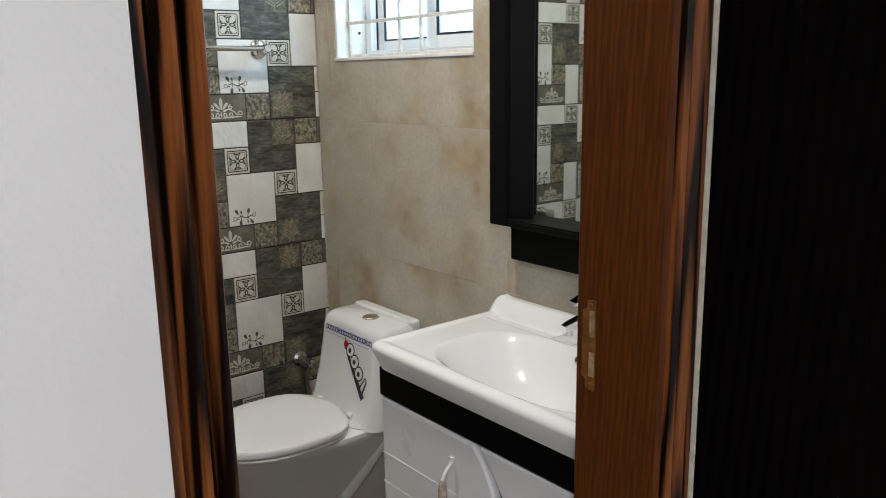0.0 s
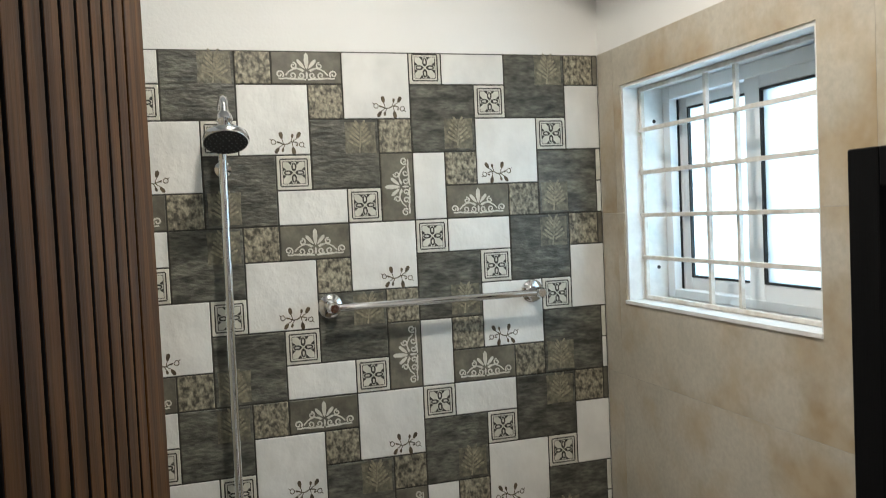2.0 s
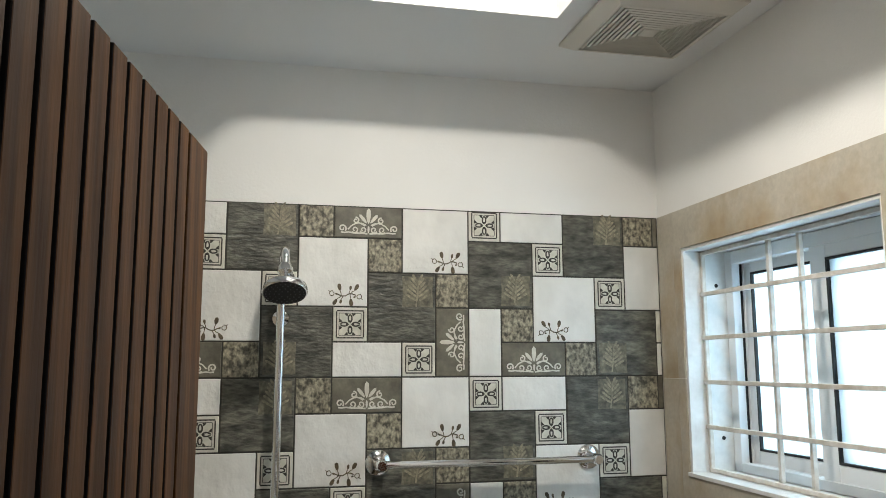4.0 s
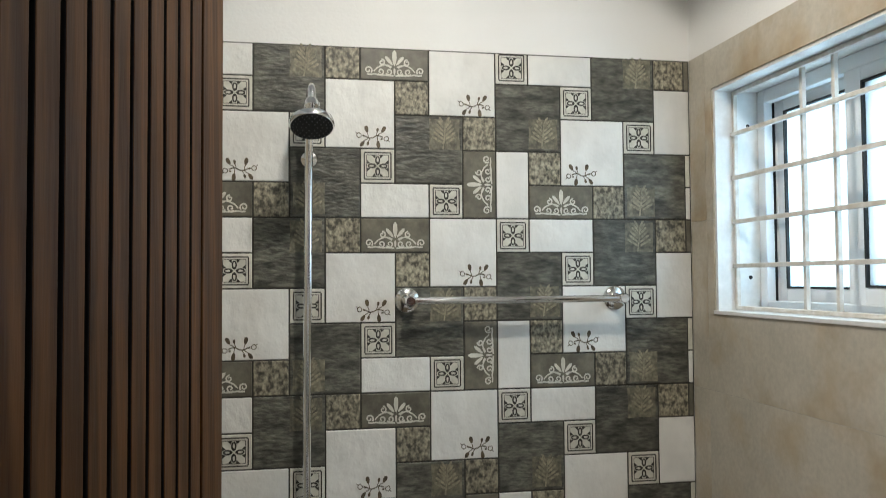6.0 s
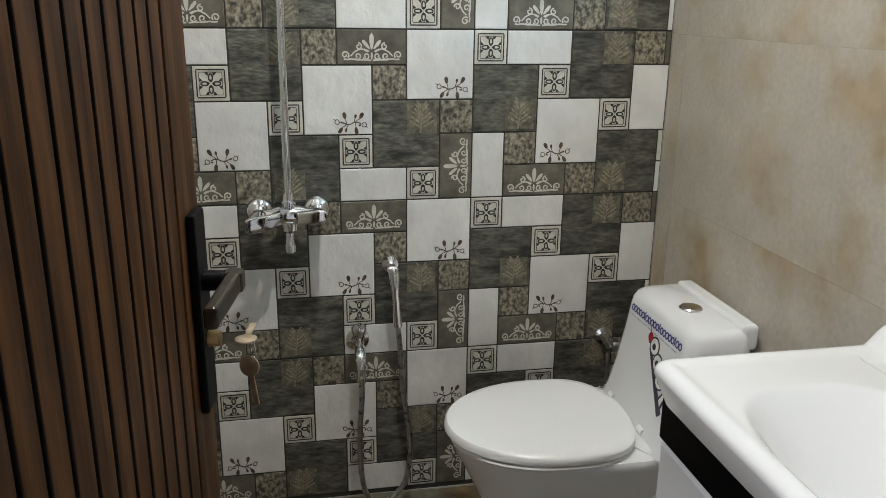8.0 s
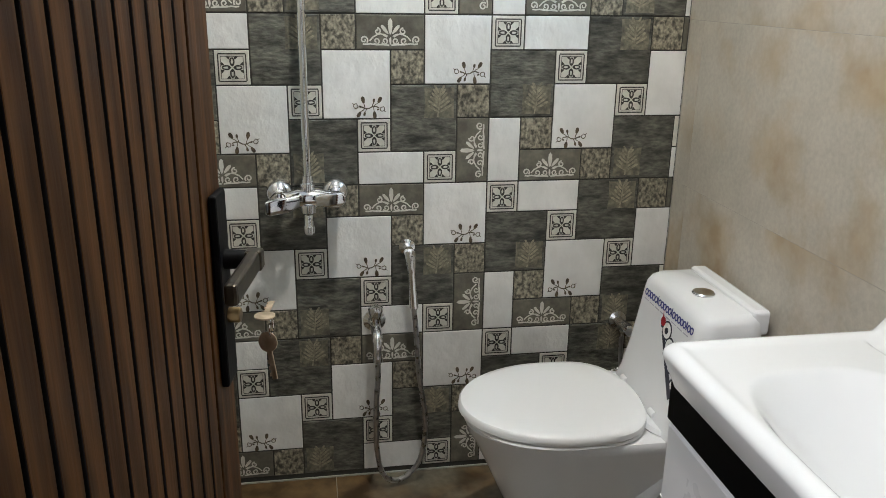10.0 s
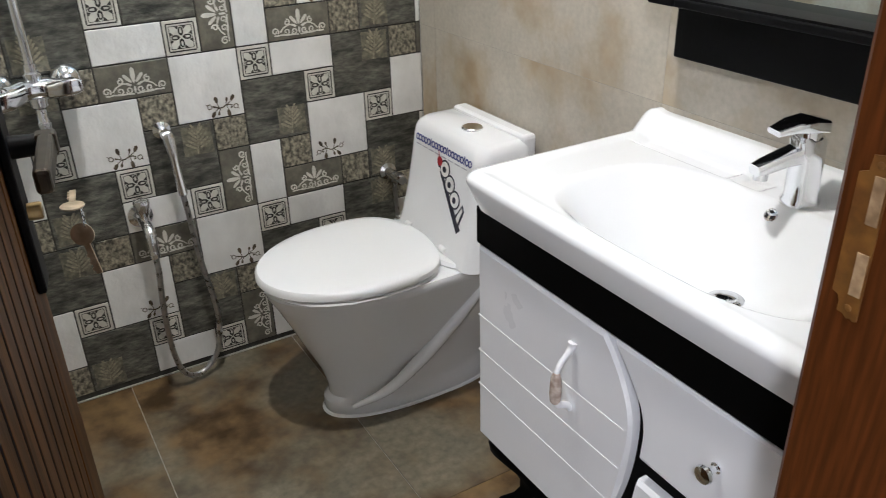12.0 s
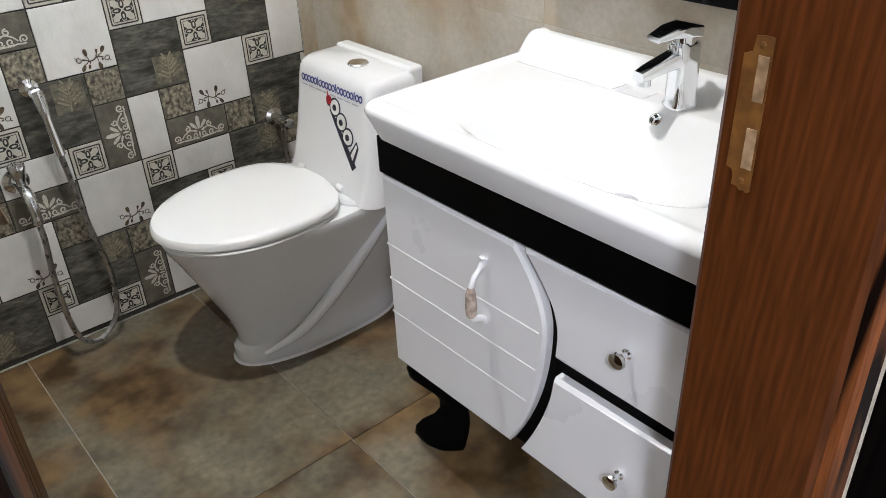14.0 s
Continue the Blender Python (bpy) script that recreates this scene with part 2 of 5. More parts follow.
FROST = bpy.data.materials.new("frosted_glass")
FROST.use_nodes = True
ft = FROST.node_tree
fb = ft.nodes["Principled BSDF"]
fb.inputs["Base Color"].default_value, fb.inputs["Roughness"].default_value = (0.9, 0.95, 0.97, 1), 0.25
tr = ft.nodes.new("ShaderNodeBsdfTranslucent")
tr.inputs["Color"].default_value = (0.90, 0.96, 1.0, 1)
ms = ft.nodes.new("ShaderNodeMixShader")
ms.inputs[0].default_value = 0.8
ft.links.new(fb.outputs[0], ms.inputs[1])
ft.links.new(tr.outputs[0], ms.inputs[2])
ft.links.new(ms.outputs[0], ft.nodes["Material Output"].inputs[0])

GLOW = bpy.data.materials.new("lit_lamp_diffuser")
GLOW.use_nodes = True
gb = GLOW.node_tree.nodes["Principled BSDF"]
gb.inputs["Emission Color"].default_value, gb.inputs["Emission Strength"].default_value = (1.0, 0.92, 0.80, 1), 6.0


# ---- mesh helpers ----
def mesh_of(bm, mat, smooth=False, name="mesh"):
    me = bpy.data.meshes.new(name)
    bmesh.ops.recalc_face_normals(bm, faces=bm.faces)
    for f in bm.faces:
        f.smooth = smooth
    bm.to_mesh(me)
    bm.free()
    if mat:
        me.materials.append(mat)
    return me


def part(name, bm, mat, parent, label="", smooth=False):
    """Links a bmesh as one mesh object under a thing or a part."""
    ob = new(name, mesh_of(bm, mat, smooth, name))
    ob.parent = parent
    if smooth:
        ob.data.set_sharp_from_angle(angle=radians(38))
    if label:
        tagged(ob, label)
    return ob


def thing(name, label, category, at=(0, 0, 0), group="", kind=""):
    ob = new(name)
    ob.location = at
    return tagged(ob, label, category, group, kind)


def box(bm, x0, x1, y0, y1, z0, z1, bevel=0.0, segments=2):
    r = bmesh.ops.create_cube(bm, size=1.0, matrix=Matrix.Translation(((x0 + x1) / 2, (y0 + y1) / 2, (z0 + z1) / 2)) @ Matrix.Diagonal((x1 - x0, y1 - y0, z1 - z0, 1)))
    if bevel:
        edges = list({e for v in r["verts"] for e in v.link_edges})
        bmesh.ops.bevel(bm, geom=edges, offset=bevel, segments=segments, affect="EDGES", profile=0.5)
    return bm


def boxed(*args, **kw):
    return box(bmesh.new(), *args, **kw)


def sweep(bm, points, radius, seg=12, caps=True):
    """A tube through points; radius is one number or one per point."""
    pts = [Vector(p) for p in points]
    rad = radius if isinstance(radius, (list, tuple)) else [radius] * len(pts)
    rings, side = [], None
    for i, p in enumerate(pts):
        d = (pts[min(i + 1, len(pts) - 1)] - pts[max(i - 1, 0)]).normalized()
        if side is None:
            side = d.orthogonal().normalized()
        side = (side - d * side.dot(d)).normalized()
        up = d.cross(side)
        rings.append([bm.verts.new(p + (side * math.cos(a) + up * math.sin(a)) * rad[i]) for a in (2 * math.pi * k / seg for k in range(seg))])
    for a, b in zip(rings, rings[1:]):
        for k in range(seg):
            bm.faces.new((a[k], a[(k + 1) % seg], b[(k + 1) % seg], b[k]))
    if caps:
        bm.faces.new(rings[0][::-1])
        bm.faces.new(rings[-1])
    return bm


def curve(points, n=8):
    """Catmull-Rom through points."""
    p = [Vector(q) for q in points]
    p = [2 * p[0] - p[1]] + p + [2 * p[-1] - p[-2]]
    out = []
    for i in range(1, len(p) - 2):
        for k in range(n):
            t = k / n
            out.append(0.5 * (2 * p[i] + (p[i + 1] - p[i - 1]) * t + (2 * p[i - 1] - 5 * p[i] + 4 * p[i + 1] - p[i + 2]) * t * t + (3 * p[i] - 3 * p[i + 1] + p[i + 2] - p[i - 1]) * t ** 3))
    return out + [p[-2]]


def lathe(bm, at, axis, profile, seg=24):
    """A turned body: profile rows (distance along axis, radius)."""
    a = Vector(axis).normalized()
    s = a.orthogonal().normalized()
    u = a.cross(s)
    rings = []
    for d, r in profile:
        c = Vector(at) + a * d
        rings.append([bm.verts.new(c + (s * math.cos(2 * math.pi * k / seg) + u * math.sin(2 * math.pi * k / seg)) * max(r, 1e-5)) for k in range(seg)])
    for p, q in zip(rings, rings[1:]):
        for k in range(seg):
            bm.faces.new((p[k], p[(k + 1) % seg], q[(k + 1) % seg], q[k]))
    bm.faces.new(rings[0][::-1])
    bm.faces.new(rings[-1])
    return bm


def loft(bm, rings, caps=True):
    vs = [[bm.verts.new(p) for p in r] for r in rings]
    n = len(vs[0])
    for a, b in zip(vs, vs[1:]):
        for k in range(n):
            bm.faces.new((a[k], a[(k + 1) % n], b[(k + 1) % n], b[k]))
    if caps:
        bm.faces.new(vs[0][::-1])
        bm.faces.new(vs[-1])
    return bm


def prism(bm, outline, axis, lo, hi):
    """An outline in the two other axes, drawn out along axis from lo to hi."""
    def at(p, d):
        return {"x": (d, p[0], p[1]), "y": (p[0], d, p[1]), "z": (p[0], p[1], d)}[axis]
    return loft(bm, [[at(p, lo) for p in outline], [at(p, hi) for p in outline]])


# ---- the shell ----
XE, XW, YN, YS, TOP = 1.485, 0.03, 2.462, 0.836, 2.445
TILE_TOP = 2.095
WIN = (1.676, 2.350, 1.450, 1.997)

wall_n = thing("wall_north", "patchwork tiled bathroom wall with a white painted band above", "wall", kind="structure")
part("plaster", boxed(-0.15, 1.80, YN + 0.006, YN + 0.16, 0, 2.75), PAINT, wall_n)
part("grout_bed", boxed(XW, XE, YN + 0.0022, YN + 0.0062, 0.0, TILE_TOP), GROUT, wall_n)

wall_e = thing("wall_east", "beige stone-look tiled wall with a window and white painted band", "wall", kind="structure")
bm = bmesh.new()
ow = XE + 0.006
box(bm, ow, 1.72, 0.719, WIN[0], 0, 2.75)
box(bm, ow, 1.72, WIN[1], YN + 0.006, 0, 2.75)
box(bm, ow, 1.72, WIN[0], WIN[1], 0, WIN[2])
box(bm, ow, 1.72, WIN[0], WIN[1], WIN[3], 2.75)
part("plaster", bm, PAINT, wall_e)

wall_w = thing("wall_west", "beige stone-look tiled wall with a white painted band", "wall", kind="structure")
part("plaster", boxed(XW - 0.16, XW - 0.006, YS - 0.12, YN + 0.006, 0, 2.75), PAINT, wall_w)

wall_s = thing("wall_south", "white painted wall round the doorway", "wall", kind="structure")
bm = bmesh.new()
box(bm, -2.2, 0.226, 0.719, YS, 0, 2.75)
box(bm, 0.226, 0.300, 0.719, 0.739, 0, 2.75)
box(bm, 1.036, 2.4, 0.719, YS, 0, 2.75)
box(bm, 0.300, 1.036, 0.719, YS, 2.14, 2.75)
part("plaster", bm, PAINT, wall_s)

# false ceiling with a stepped light tray
TR = (0.576, 1.072, 1.24, 2.079)
bm = bmesh.new()
y0, y1 = YS, YN + 0.006
box(bm, XW - 0.006, TR[0], y0, y1, TOP, TOP + 0.012)
box(bm, TR[1], XE + 0.006, y0, y1, TOP, TOP + 0.012)
box(bm, TR[0], TR[1], y0, TR[2], TOP, TOP + 0.012)
box(bm, TR[0], TR[1], TR[3], y1, TOP, TOP + 0.012)
w = 0.012
box(bm, TR[0] - w, TR[0], TR[2] - w, TR[3] + w, TOP + 0.012, TOP + 0.21)
box(bm, TR[1], TR[1] + w, TR[2] - w, TR[3] + w, TOP + 0.012, TOP + 0.21)
box(bm, TR[0], TR[1], TR[2] - w, TR[2], TOP + 0.012, TOP + 0.21)
box(bm, TR[0], TR[1], TR[3], TR[3] + w, TOP + 0.012, TOP + 0.21)
box(bm, TR[0] - w, TR[1] + w, TR[2] - w, TR[3] + w, TOP + 0.21, TOP + 0.222)
tagged(part("ceiling", bm, CEIL, None), "white false ceiling with a recessed light tray", "ceiling", kind="structure")
bm = boxed(-2.2, 2.4, -2.0, YN + 0.2, 2.75, 2.85)
tagged(part("ceiling_slab", bm, CEIL, None), "plain white concrete ceiling of the room outside", "ceiling", kind="structure")

# the room outside, behind the camera
bm = boxed(-2.3, -2.2, -2.0, 0.872, 0, 2.75)
tagged(part("wall_room_west", bm, PAINT, None), "plain white wall of the room outside", "wall", kind="structure")
bm = boxed(-2.3, 2.5, -2.1, -2.0, 0, 2.75)
tagged(part("wall_room_south", bm, PAINT, None), "plain white wall of the room outside", "wall", kind="structure")
bm = boxed(2.4, 2.5, -2.0, 0.872, 0, 2.75)
tagged(part("wall_room_east", bm, PAINT, None), "plain white wall of the room outside", "wall", kind="structure")
bm = boxed(-2.3, 2.5, -2.1, 0.76, -0.10, -0.004)
tagged(part("floor_room", bm, CARPET, None), "plain pale tiled floor of the room outside", "floor", kind="structure")

floor = thing("floor", "brown-grey stone-look floor tiles with pale joints", "floor", kind="structure")
part("bed", boxed(-0.13, 1.72, 0.76, YN + 0.16, -0.10, -0.003), PALE_GROUT, floor)
backdrop = part("ground", boxed(-60, 60, -60, 60, -3.3, -3.2), PAINT, None)
tagged(backdrop, "pale open ground far below the window", "ground", kind="structure")


# ---- the door frame and the door ----
def moulding(x0, x1, y_back, depth, flip=False):
    """Cross-section of a moulded frame: flat band, bead, hollow and edge."""
    prof = [(0, 0.15), (0.06, 0.55), (0.30, 0.62), (0.36, 0.42), (0.42, 0.40), (0.48, 0.85), (0.56, 1.0), (0.63, 0.86), (0.69, 0.55), (0.76, 0.52), (0.83, 0.80), (0.92, 0.92), (1.0, 0.70)]
    pts = [((x1 - (x1 - x0) * u) if flip else (x0 + (x1 - x0) * u), y_back - depth * v) for u, v in prof]
    pts += [((x0 if flip else x1), y_back), ((x1 if flip else x0), y_back)]
    return pts


frame_door = thing("door_frame", "dark rosewood door frame with moulded edges", "door frame", kind="structure")
part("left_casing", prism(bmesh.new(), moulding(0.294, 0.363, 0.765, 0.052), "z", 0, 2.13), JAMB, frame_door, "boldly grained dark wooden casing", True)
part("hinge_post", boxed(0.236, 0.300, 0.740, YS + 0.004, 0, 2.14), REVEAL, frame_door)
bm = bmesh.new()
prism(bm, [(0.967, 0.706), (0.973, 0.700), (1.036, 0.709), (1.036, YS + 0.012), (0.973, YS + 0.022), (0.967, YS + 0.016)], "z", 0, 2.13)
part("strike_post", bm, REVEAL, frame_door, "red-brown wooden strike post")
part("right_casing", prism(bmesh.new(), moulding(0.973, 1.039, 0.708, 0.026, True), "z", 0, 2.13), JAMB, frame_door, "", True)
part("head", boxed(0.300, 1.036, 0.714, YS + 0.004, 2.085, 2.14, bevel=0.004), REVEAL, frame_door)
part("caulk_line", boxed(1.0395, 1.0430, 0.690, 0.7185, 0, 2.14), CAULK, frame_door, "cream filler strip")
bm = bmesh.new()
# lipped plate: a wide lip between two narrower screw tabs, its lower edge chipped
lip = [(0.8165, 1.073), (0.8165, 0.934), (0.8195, 0.9325), (0.8220, 0.9345), (0.8255, 0.9330), (0.8290, 0.9365), (0.8345, 0.9370), (0.8345, 0.9460), (0.8365, 0.9510), (0.8420, 0.9530), (0.8415, 1.0560), (0.8340, 1.0590), (0.8325, 1.0720), (0.8250, 1.0735)]
prism(bm, lip, "x", 0.9654, 0.9675)
plate = part("strike_plate", bm, STRIKE, frame_door, "brass strike plate smeared with varnish")
for z0, z1 in ((1.017, 1.057), (0.955, 0.993)):
    part("mortise", boxed(0.9646, 0.9658, 0.818, 0.828, z0, z1, bevel=0.0005), RAW, plate, "pale raw wood hole")
for z in (1.0655, 0.9430):
    part("screw", lathe(bmesh.new(), (0.9656, 0.8255, z), (-1, 0, 0), [(0, 0.0032), (0.0008, 0.0030), (0.0014, 0.0016)], 14), STRIKE, plate, "", True)

# door leaf in its own axes: u along the width from the hinge, v out of the face seen, z up
HINGE, FREE = Vector((0.318, 0.846, 0)), Vector((0.406, 1.420, 0))
du = (FREE - HINGE).normalized()
W = (FREE - HINGE).length
DM = Matrix.Translation(HINGE + Vector((0, 0, 0.008))) @ Matrix.Rotation(math.atan2(du.y, du.x), 4, "Z")
door = thing("door_1", "open walnut bathroom door with vertical grooves", "door", kind="structure")
door.matrix_world = DM
HT = 1.932
# local: x along the width, -y out of the seen face
part("leaf", boxed(0, W, 0.005, 0.035, 0, HT, bevel=0.002), LEAF, door)
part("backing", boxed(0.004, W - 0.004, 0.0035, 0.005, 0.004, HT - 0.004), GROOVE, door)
pitch, gap = 0.0372, 0.0066
u1 = W
u0 = W - 0.0785
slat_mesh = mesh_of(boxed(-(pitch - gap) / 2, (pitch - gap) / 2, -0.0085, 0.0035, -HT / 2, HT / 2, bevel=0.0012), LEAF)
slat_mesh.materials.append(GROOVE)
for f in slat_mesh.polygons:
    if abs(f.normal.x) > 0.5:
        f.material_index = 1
part("edge_board", boxed(u0 + gap / 2, u1, -0.0085, 0.0035, 0, HT, bevel=0.0018), LEAF, door)
k = 0
while u0 - pitch * (k + 1) > 0.0:
    s = new("slat", slat_mesh)
    s.parent = door
    s.location = (u0 - pitch * (k + 0.5), 0, HT / 2)
    k += 1
part("hinge_board", boxed(0, u0 - pitch * k - gap / 2, -0.0085, 0.0035, 0, HT), LEAF, door)
for z in (0.25, 1.0, 1.7):
    part("hinge", lathe(bmesh.new(), (-0.008, -0.002, z), (0, 0, 1), [(0, 0.006), (0.1, 0.006)], 12), CHROME, door, "steel butt hinge", True)

# lever handle on a long black plate, with a cylinder and keys
handle = thing("door_handle_set", "black long-plate lever handle with keys in the lock", "door handle")
handle.matrix_world = DM
px = W - 0.033
PZ = 0.980
part("plate", boxed(px - 0.022, px + 0.022, -0.018, -0.0085, PZ - 0.118, PZ + 0.118, bevel=0.003), FRAME_BLACK, handle, "black escutcheon plate")
part("rose", lathe(bmesh.new(), (px, -0.016, PZ + 0.038), (0, -1, 0), [(0, 0.012), (0.03, 0.011)], 16), FRAME_BLACK, handle, "", True)
bm = bmesh.new()
box(bm, px - 0.010, px + 0.010, -0.062, -0.042, PZ + 0.026, PZ + 0.050, bevel=0.003)
box(bm, px - 0.118, px + 0.0, -0.060, -0.045, PZ + 0.026, PZ + 0.050, bevel=0.004)
part("lever", bm, material("antique_bronze", (0.10, 0.085, 0.06), 0.35, 0.8, dark=(0.05, 0.04, 0.03), scale=50, fine=0.2), handle, "worn bronze lever")
part("cylinder", lathe(bmesh.new(), (px, -0.014, PZ - 0.032), (0, -1, 0), [(0, 0.0095), (0.016, 0.0095), (0.018, 0.008)], 20), BRASS, handle, "brass lock cylinder", True)


def key_mesh():
    bm = bmesh.new()
    lathe(bm, (0, 0, 0), (0, 1, 0), [(0, 0.008), (0.0004, 0.0125), (0.002, 0.0125), (0.0024, 0.008)], 16)
    box(bm, -0.0035, 0.0035, 0.0, 0.0022, -0.046, -0.010, bevel=0.0006, segments=1)
    for i in range(3):
        box(bm, 0.003, 0.0052, 0.0002, 0.002, -0.042 + i * 0.008, -0.038 + i * 0.008)
    return bm


ka = part("key", key_mesh(), KEY, handle, "nickel key in the lock", True)
ka.matrix_basis = Matrix.Translation((px, -0.060, PZ - 0.032)) @ pose(0, 0, 0, -90, 0, 90)
kb = part("key", key_mesh(), KEY, handle, "spare key hanging from its ring", True)
kb.matrix_basis = Matrix.Translation((px - 0.006, -0.064, PZ - 0.064)) @ pose(0, 0, 0, 10, 14, 75)
ring = [(px - 0.004 + 0.011 * math.cos(a), -0.068, PZ - 0.046 + 0.011 * math.sin(a)) for a in (2 * math.pi * i / 20 for i in range(21))]
part("key_ring", sweep(bmesh.new(), ring, 0.0009, 6, False), CHROME, handle, "", True)

# dark wardrobe beside the doorway
ward = thing("wardrobe", "tall dark wenge wardrobe beside the doorway", "wardrobe")
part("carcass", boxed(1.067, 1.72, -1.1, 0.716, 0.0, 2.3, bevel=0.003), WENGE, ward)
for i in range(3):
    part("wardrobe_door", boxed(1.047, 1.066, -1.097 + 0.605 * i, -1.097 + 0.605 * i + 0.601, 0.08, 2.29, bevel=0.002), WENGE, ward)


# ---- window ----
window = thing("window_1", "white sliding aluminium window with frosted panes behind an iron grill", "window", kind="structure")
wy0, wy1, wz0, wz1 = WIN
bm = bmesh.new()
box(bm, XE - 0.004, 1.70, wy0, wy1, wz0 - 0.003, wz0 + 0.006, bevel=0.001)
part("sill", bm, MARBLE, window, "white stone sill")
bm = bmesh.new()
box(bm, XE + 0.004, 1.70, wy1 - 0.010, wy1 + 0.004, wz0 + 0.006, wz1)
part("lining", bm, MARBLE, window)
bm = bmesh.new()
box(bm, XE + 0.004, 1.70, wy0 - 0.004, wy0 + 0.008, wz0 + 0.006, wz1)
part("lining", bm, MARBLE, window)
bm = bmesh.new()
box(bm, XE + 0.004, 1.70, wy0 + 0.008, wy1 - 0.010, wz1 - 0.008, wz1 + 0.004)
part("lining", bm, MARBLE, window)
a0, a1, b0, b1 = wy0 + 0.009, wy1 - 0.011, wz0 + 0.007, wz1 - 0.009
# outer aluminium frame with tracks
FX = 1.600
bm = bmesh.new()
for x0, x1 in ((FX, FX + 0.022), (FX + 0.032, FX + 0.054), (FX + 0.064, FX + 0.080)):
    box(bm, x0, x1, a0, a0 + 0.030, b0, b1, bevel=0.0015, segments=1)
    box(bm, x0, x1, a1 - 0.030, a1, b0, b1, bevel=0.0015, segments=1)
    box(bm, x0, x1, a0 + 0.030, a1 - 0.030, b0, b0 + 0.022, bevel=0.0015, segments=1)
    box(bm, x0, x1, a0 + 0.030, a1 - 0.030, b1 - 0.032, b1, bevel=0.0015, segments=1)
part("window_frame", bm, ALU, window, "white aluminium frame with two tracks")
bm = bmesh.new()
box(bm, FX + 0.0225, FX + 0.0315, a0, a0 + 0.024, b0, b1)
box(bm, FX + 0.0225, FX + 0.0315, a1 - 0.024, a1, b0, b1)
box(bm, FX + 0.0225, FX + 0.0315, a0 + 0.024, a1 - 0.024, b0, b0 + 0.012)
box(bm, FX + 0.0225, FX + 0.0315, a0 + 0.024, a1 - 0.024, b1 - 0.024, b1)
part("track_seal", bm, RUBBER, window)


def sash(x, y0, y1, stile):
    s = boxed(x, x + 0.020, y0, y0 + stile, b0 + 0.014, b1 - 0.024, bevel=0.002, segments=1)
    box(s, x, x + 0.020, y1 - stile, y1, b0 + 0.014, b1 - 0.024, bevel=0.002, segments=1)
    box(s, x, x + 0.020, y0 + stile, y1 - stile, b0 + 0.014, b0 + 0.014 + stile * 0.85, bevel=0.002, segments=1)
    box(s, x, x + 0.020, y0 + stile, y1 - stile, b1 - 0.024 - stile * 0.7, b1 - 0.024, bevel=0.002, segments=1)
    ob = part("sash", s, ALU, window)
    g0, g1, h0, h1 = y0 + stile, y1 - stile, b0 + 0.014 + stile * 0.85, b1 - 0.024 - stile * 0.7
    s = boxed(x - 0.001, x + 0.014, g0, g0 + 0.005, h0, h1)
    box(s, x - 0.001, x + 0.014, g1 - 0.005, g1, h0, h1)
    box(s, x - 0.001, x + 0.014, g0 + 0.005, g1 - 0.005, h0, h0 + 0.005)
    box(s, x - 0.001, x + 0.014, g0 + 0.005, g1 - 0.005, h1 - 0.005, h1)
    part("gasket", s, RUBBER, ob)
    p = part("pane", boxed(x + 0.006, x + 0.011, g0 + 0.001, g1 - 0.001, h0 + 0.001, h1 - 0.001), FROST, ob, "bright frosted glass")
    p.visible_shadow = False
    return ob


sash(FX + 0.034, 1.945, a1 - 0.012, 0.044)
sash(FX + 0.002, a0 + 0.022, 2.022, 0.050)

grill = thing("window_grill", "cream painted iron grill of square bars in the window", "window grill")
GX = 1.532
bm = boxed(GX, GX + 0.010, a0, a0 + 0.010, b0, b1, bevel=0.001, segments=1)
box(bm, GX, GX + 0.010, a1 - 0.010, a1, b0, b1, bevel=0.001, segments=1)
box(bm, GX, GX + 0.010, a0 + 0.010, a1 - 0.010, b0, b0 + 0.010, bevel=0.001, segments=1)
box(bm, GX, GX + 0.010, a0 + 0.010, a1 - 0.010, b1 - 0.010, b1, bevel=0.001, segments=1)
part("rim", bm, GRILL, grill)
for i in range(1, 5):
    z = b0 + (b1 - b0) * i / 5
    part("bar", boxed(GX - 0.006, GX + 0.004, a0 + 0.002, a1 - 0.002, z - 0.005, z + 0.005, bevel=0.001, segments=1), GRILL, grill)
for y in (2.072, 1.968):
    part("bar", boxed(GX + 0.0045, GX + 0.0145, y - 0.005, y + 0.005, b0 + 0.002, b1 - 0.002, bevel=0.001, segments=1), GRILL, grill)

# screws in the window's lining
for z in (1.535, 1.905):
    part("screw", lathe(bmesh.new(), (1.575, wy1 - 0.010, z), (0, -1, 0), [(0, 0.005), (0.002, 0.004)], 10), GROOVE, window)

# ---- ceiling fittings ----
light = thing("ceiling_downlight", "round lit downlight in the ceiling tray", "ceiling light", (LAMP[0], LAMP[1], TOP + 0.21))
part("housing", lathe(bmesh.new(), (0, 0, 0), (0, 0, -1), [(0, 0.085), (0.028, 0.085), (0.030, 0.080)], 32), GLOSS_WHITE, light, "", True)
part("diffuser", lathe(bmesh.new(), (0, 0, -0.030), (0, 0, -1), [(0, 0.070), (0.002, 0.068)], 32), GLOW, light, "glowing diffuser")

vent = thing("ceiling_vent", "square ivory ceiling exhaust vent with concentric louvres", "vent", (1.275, 2.062, TOP))
bm = bmesh.new()


def square(r, z):
    return [(-r, -r, z), (r, -r, z), (r, r, z), (-r, r, z)]


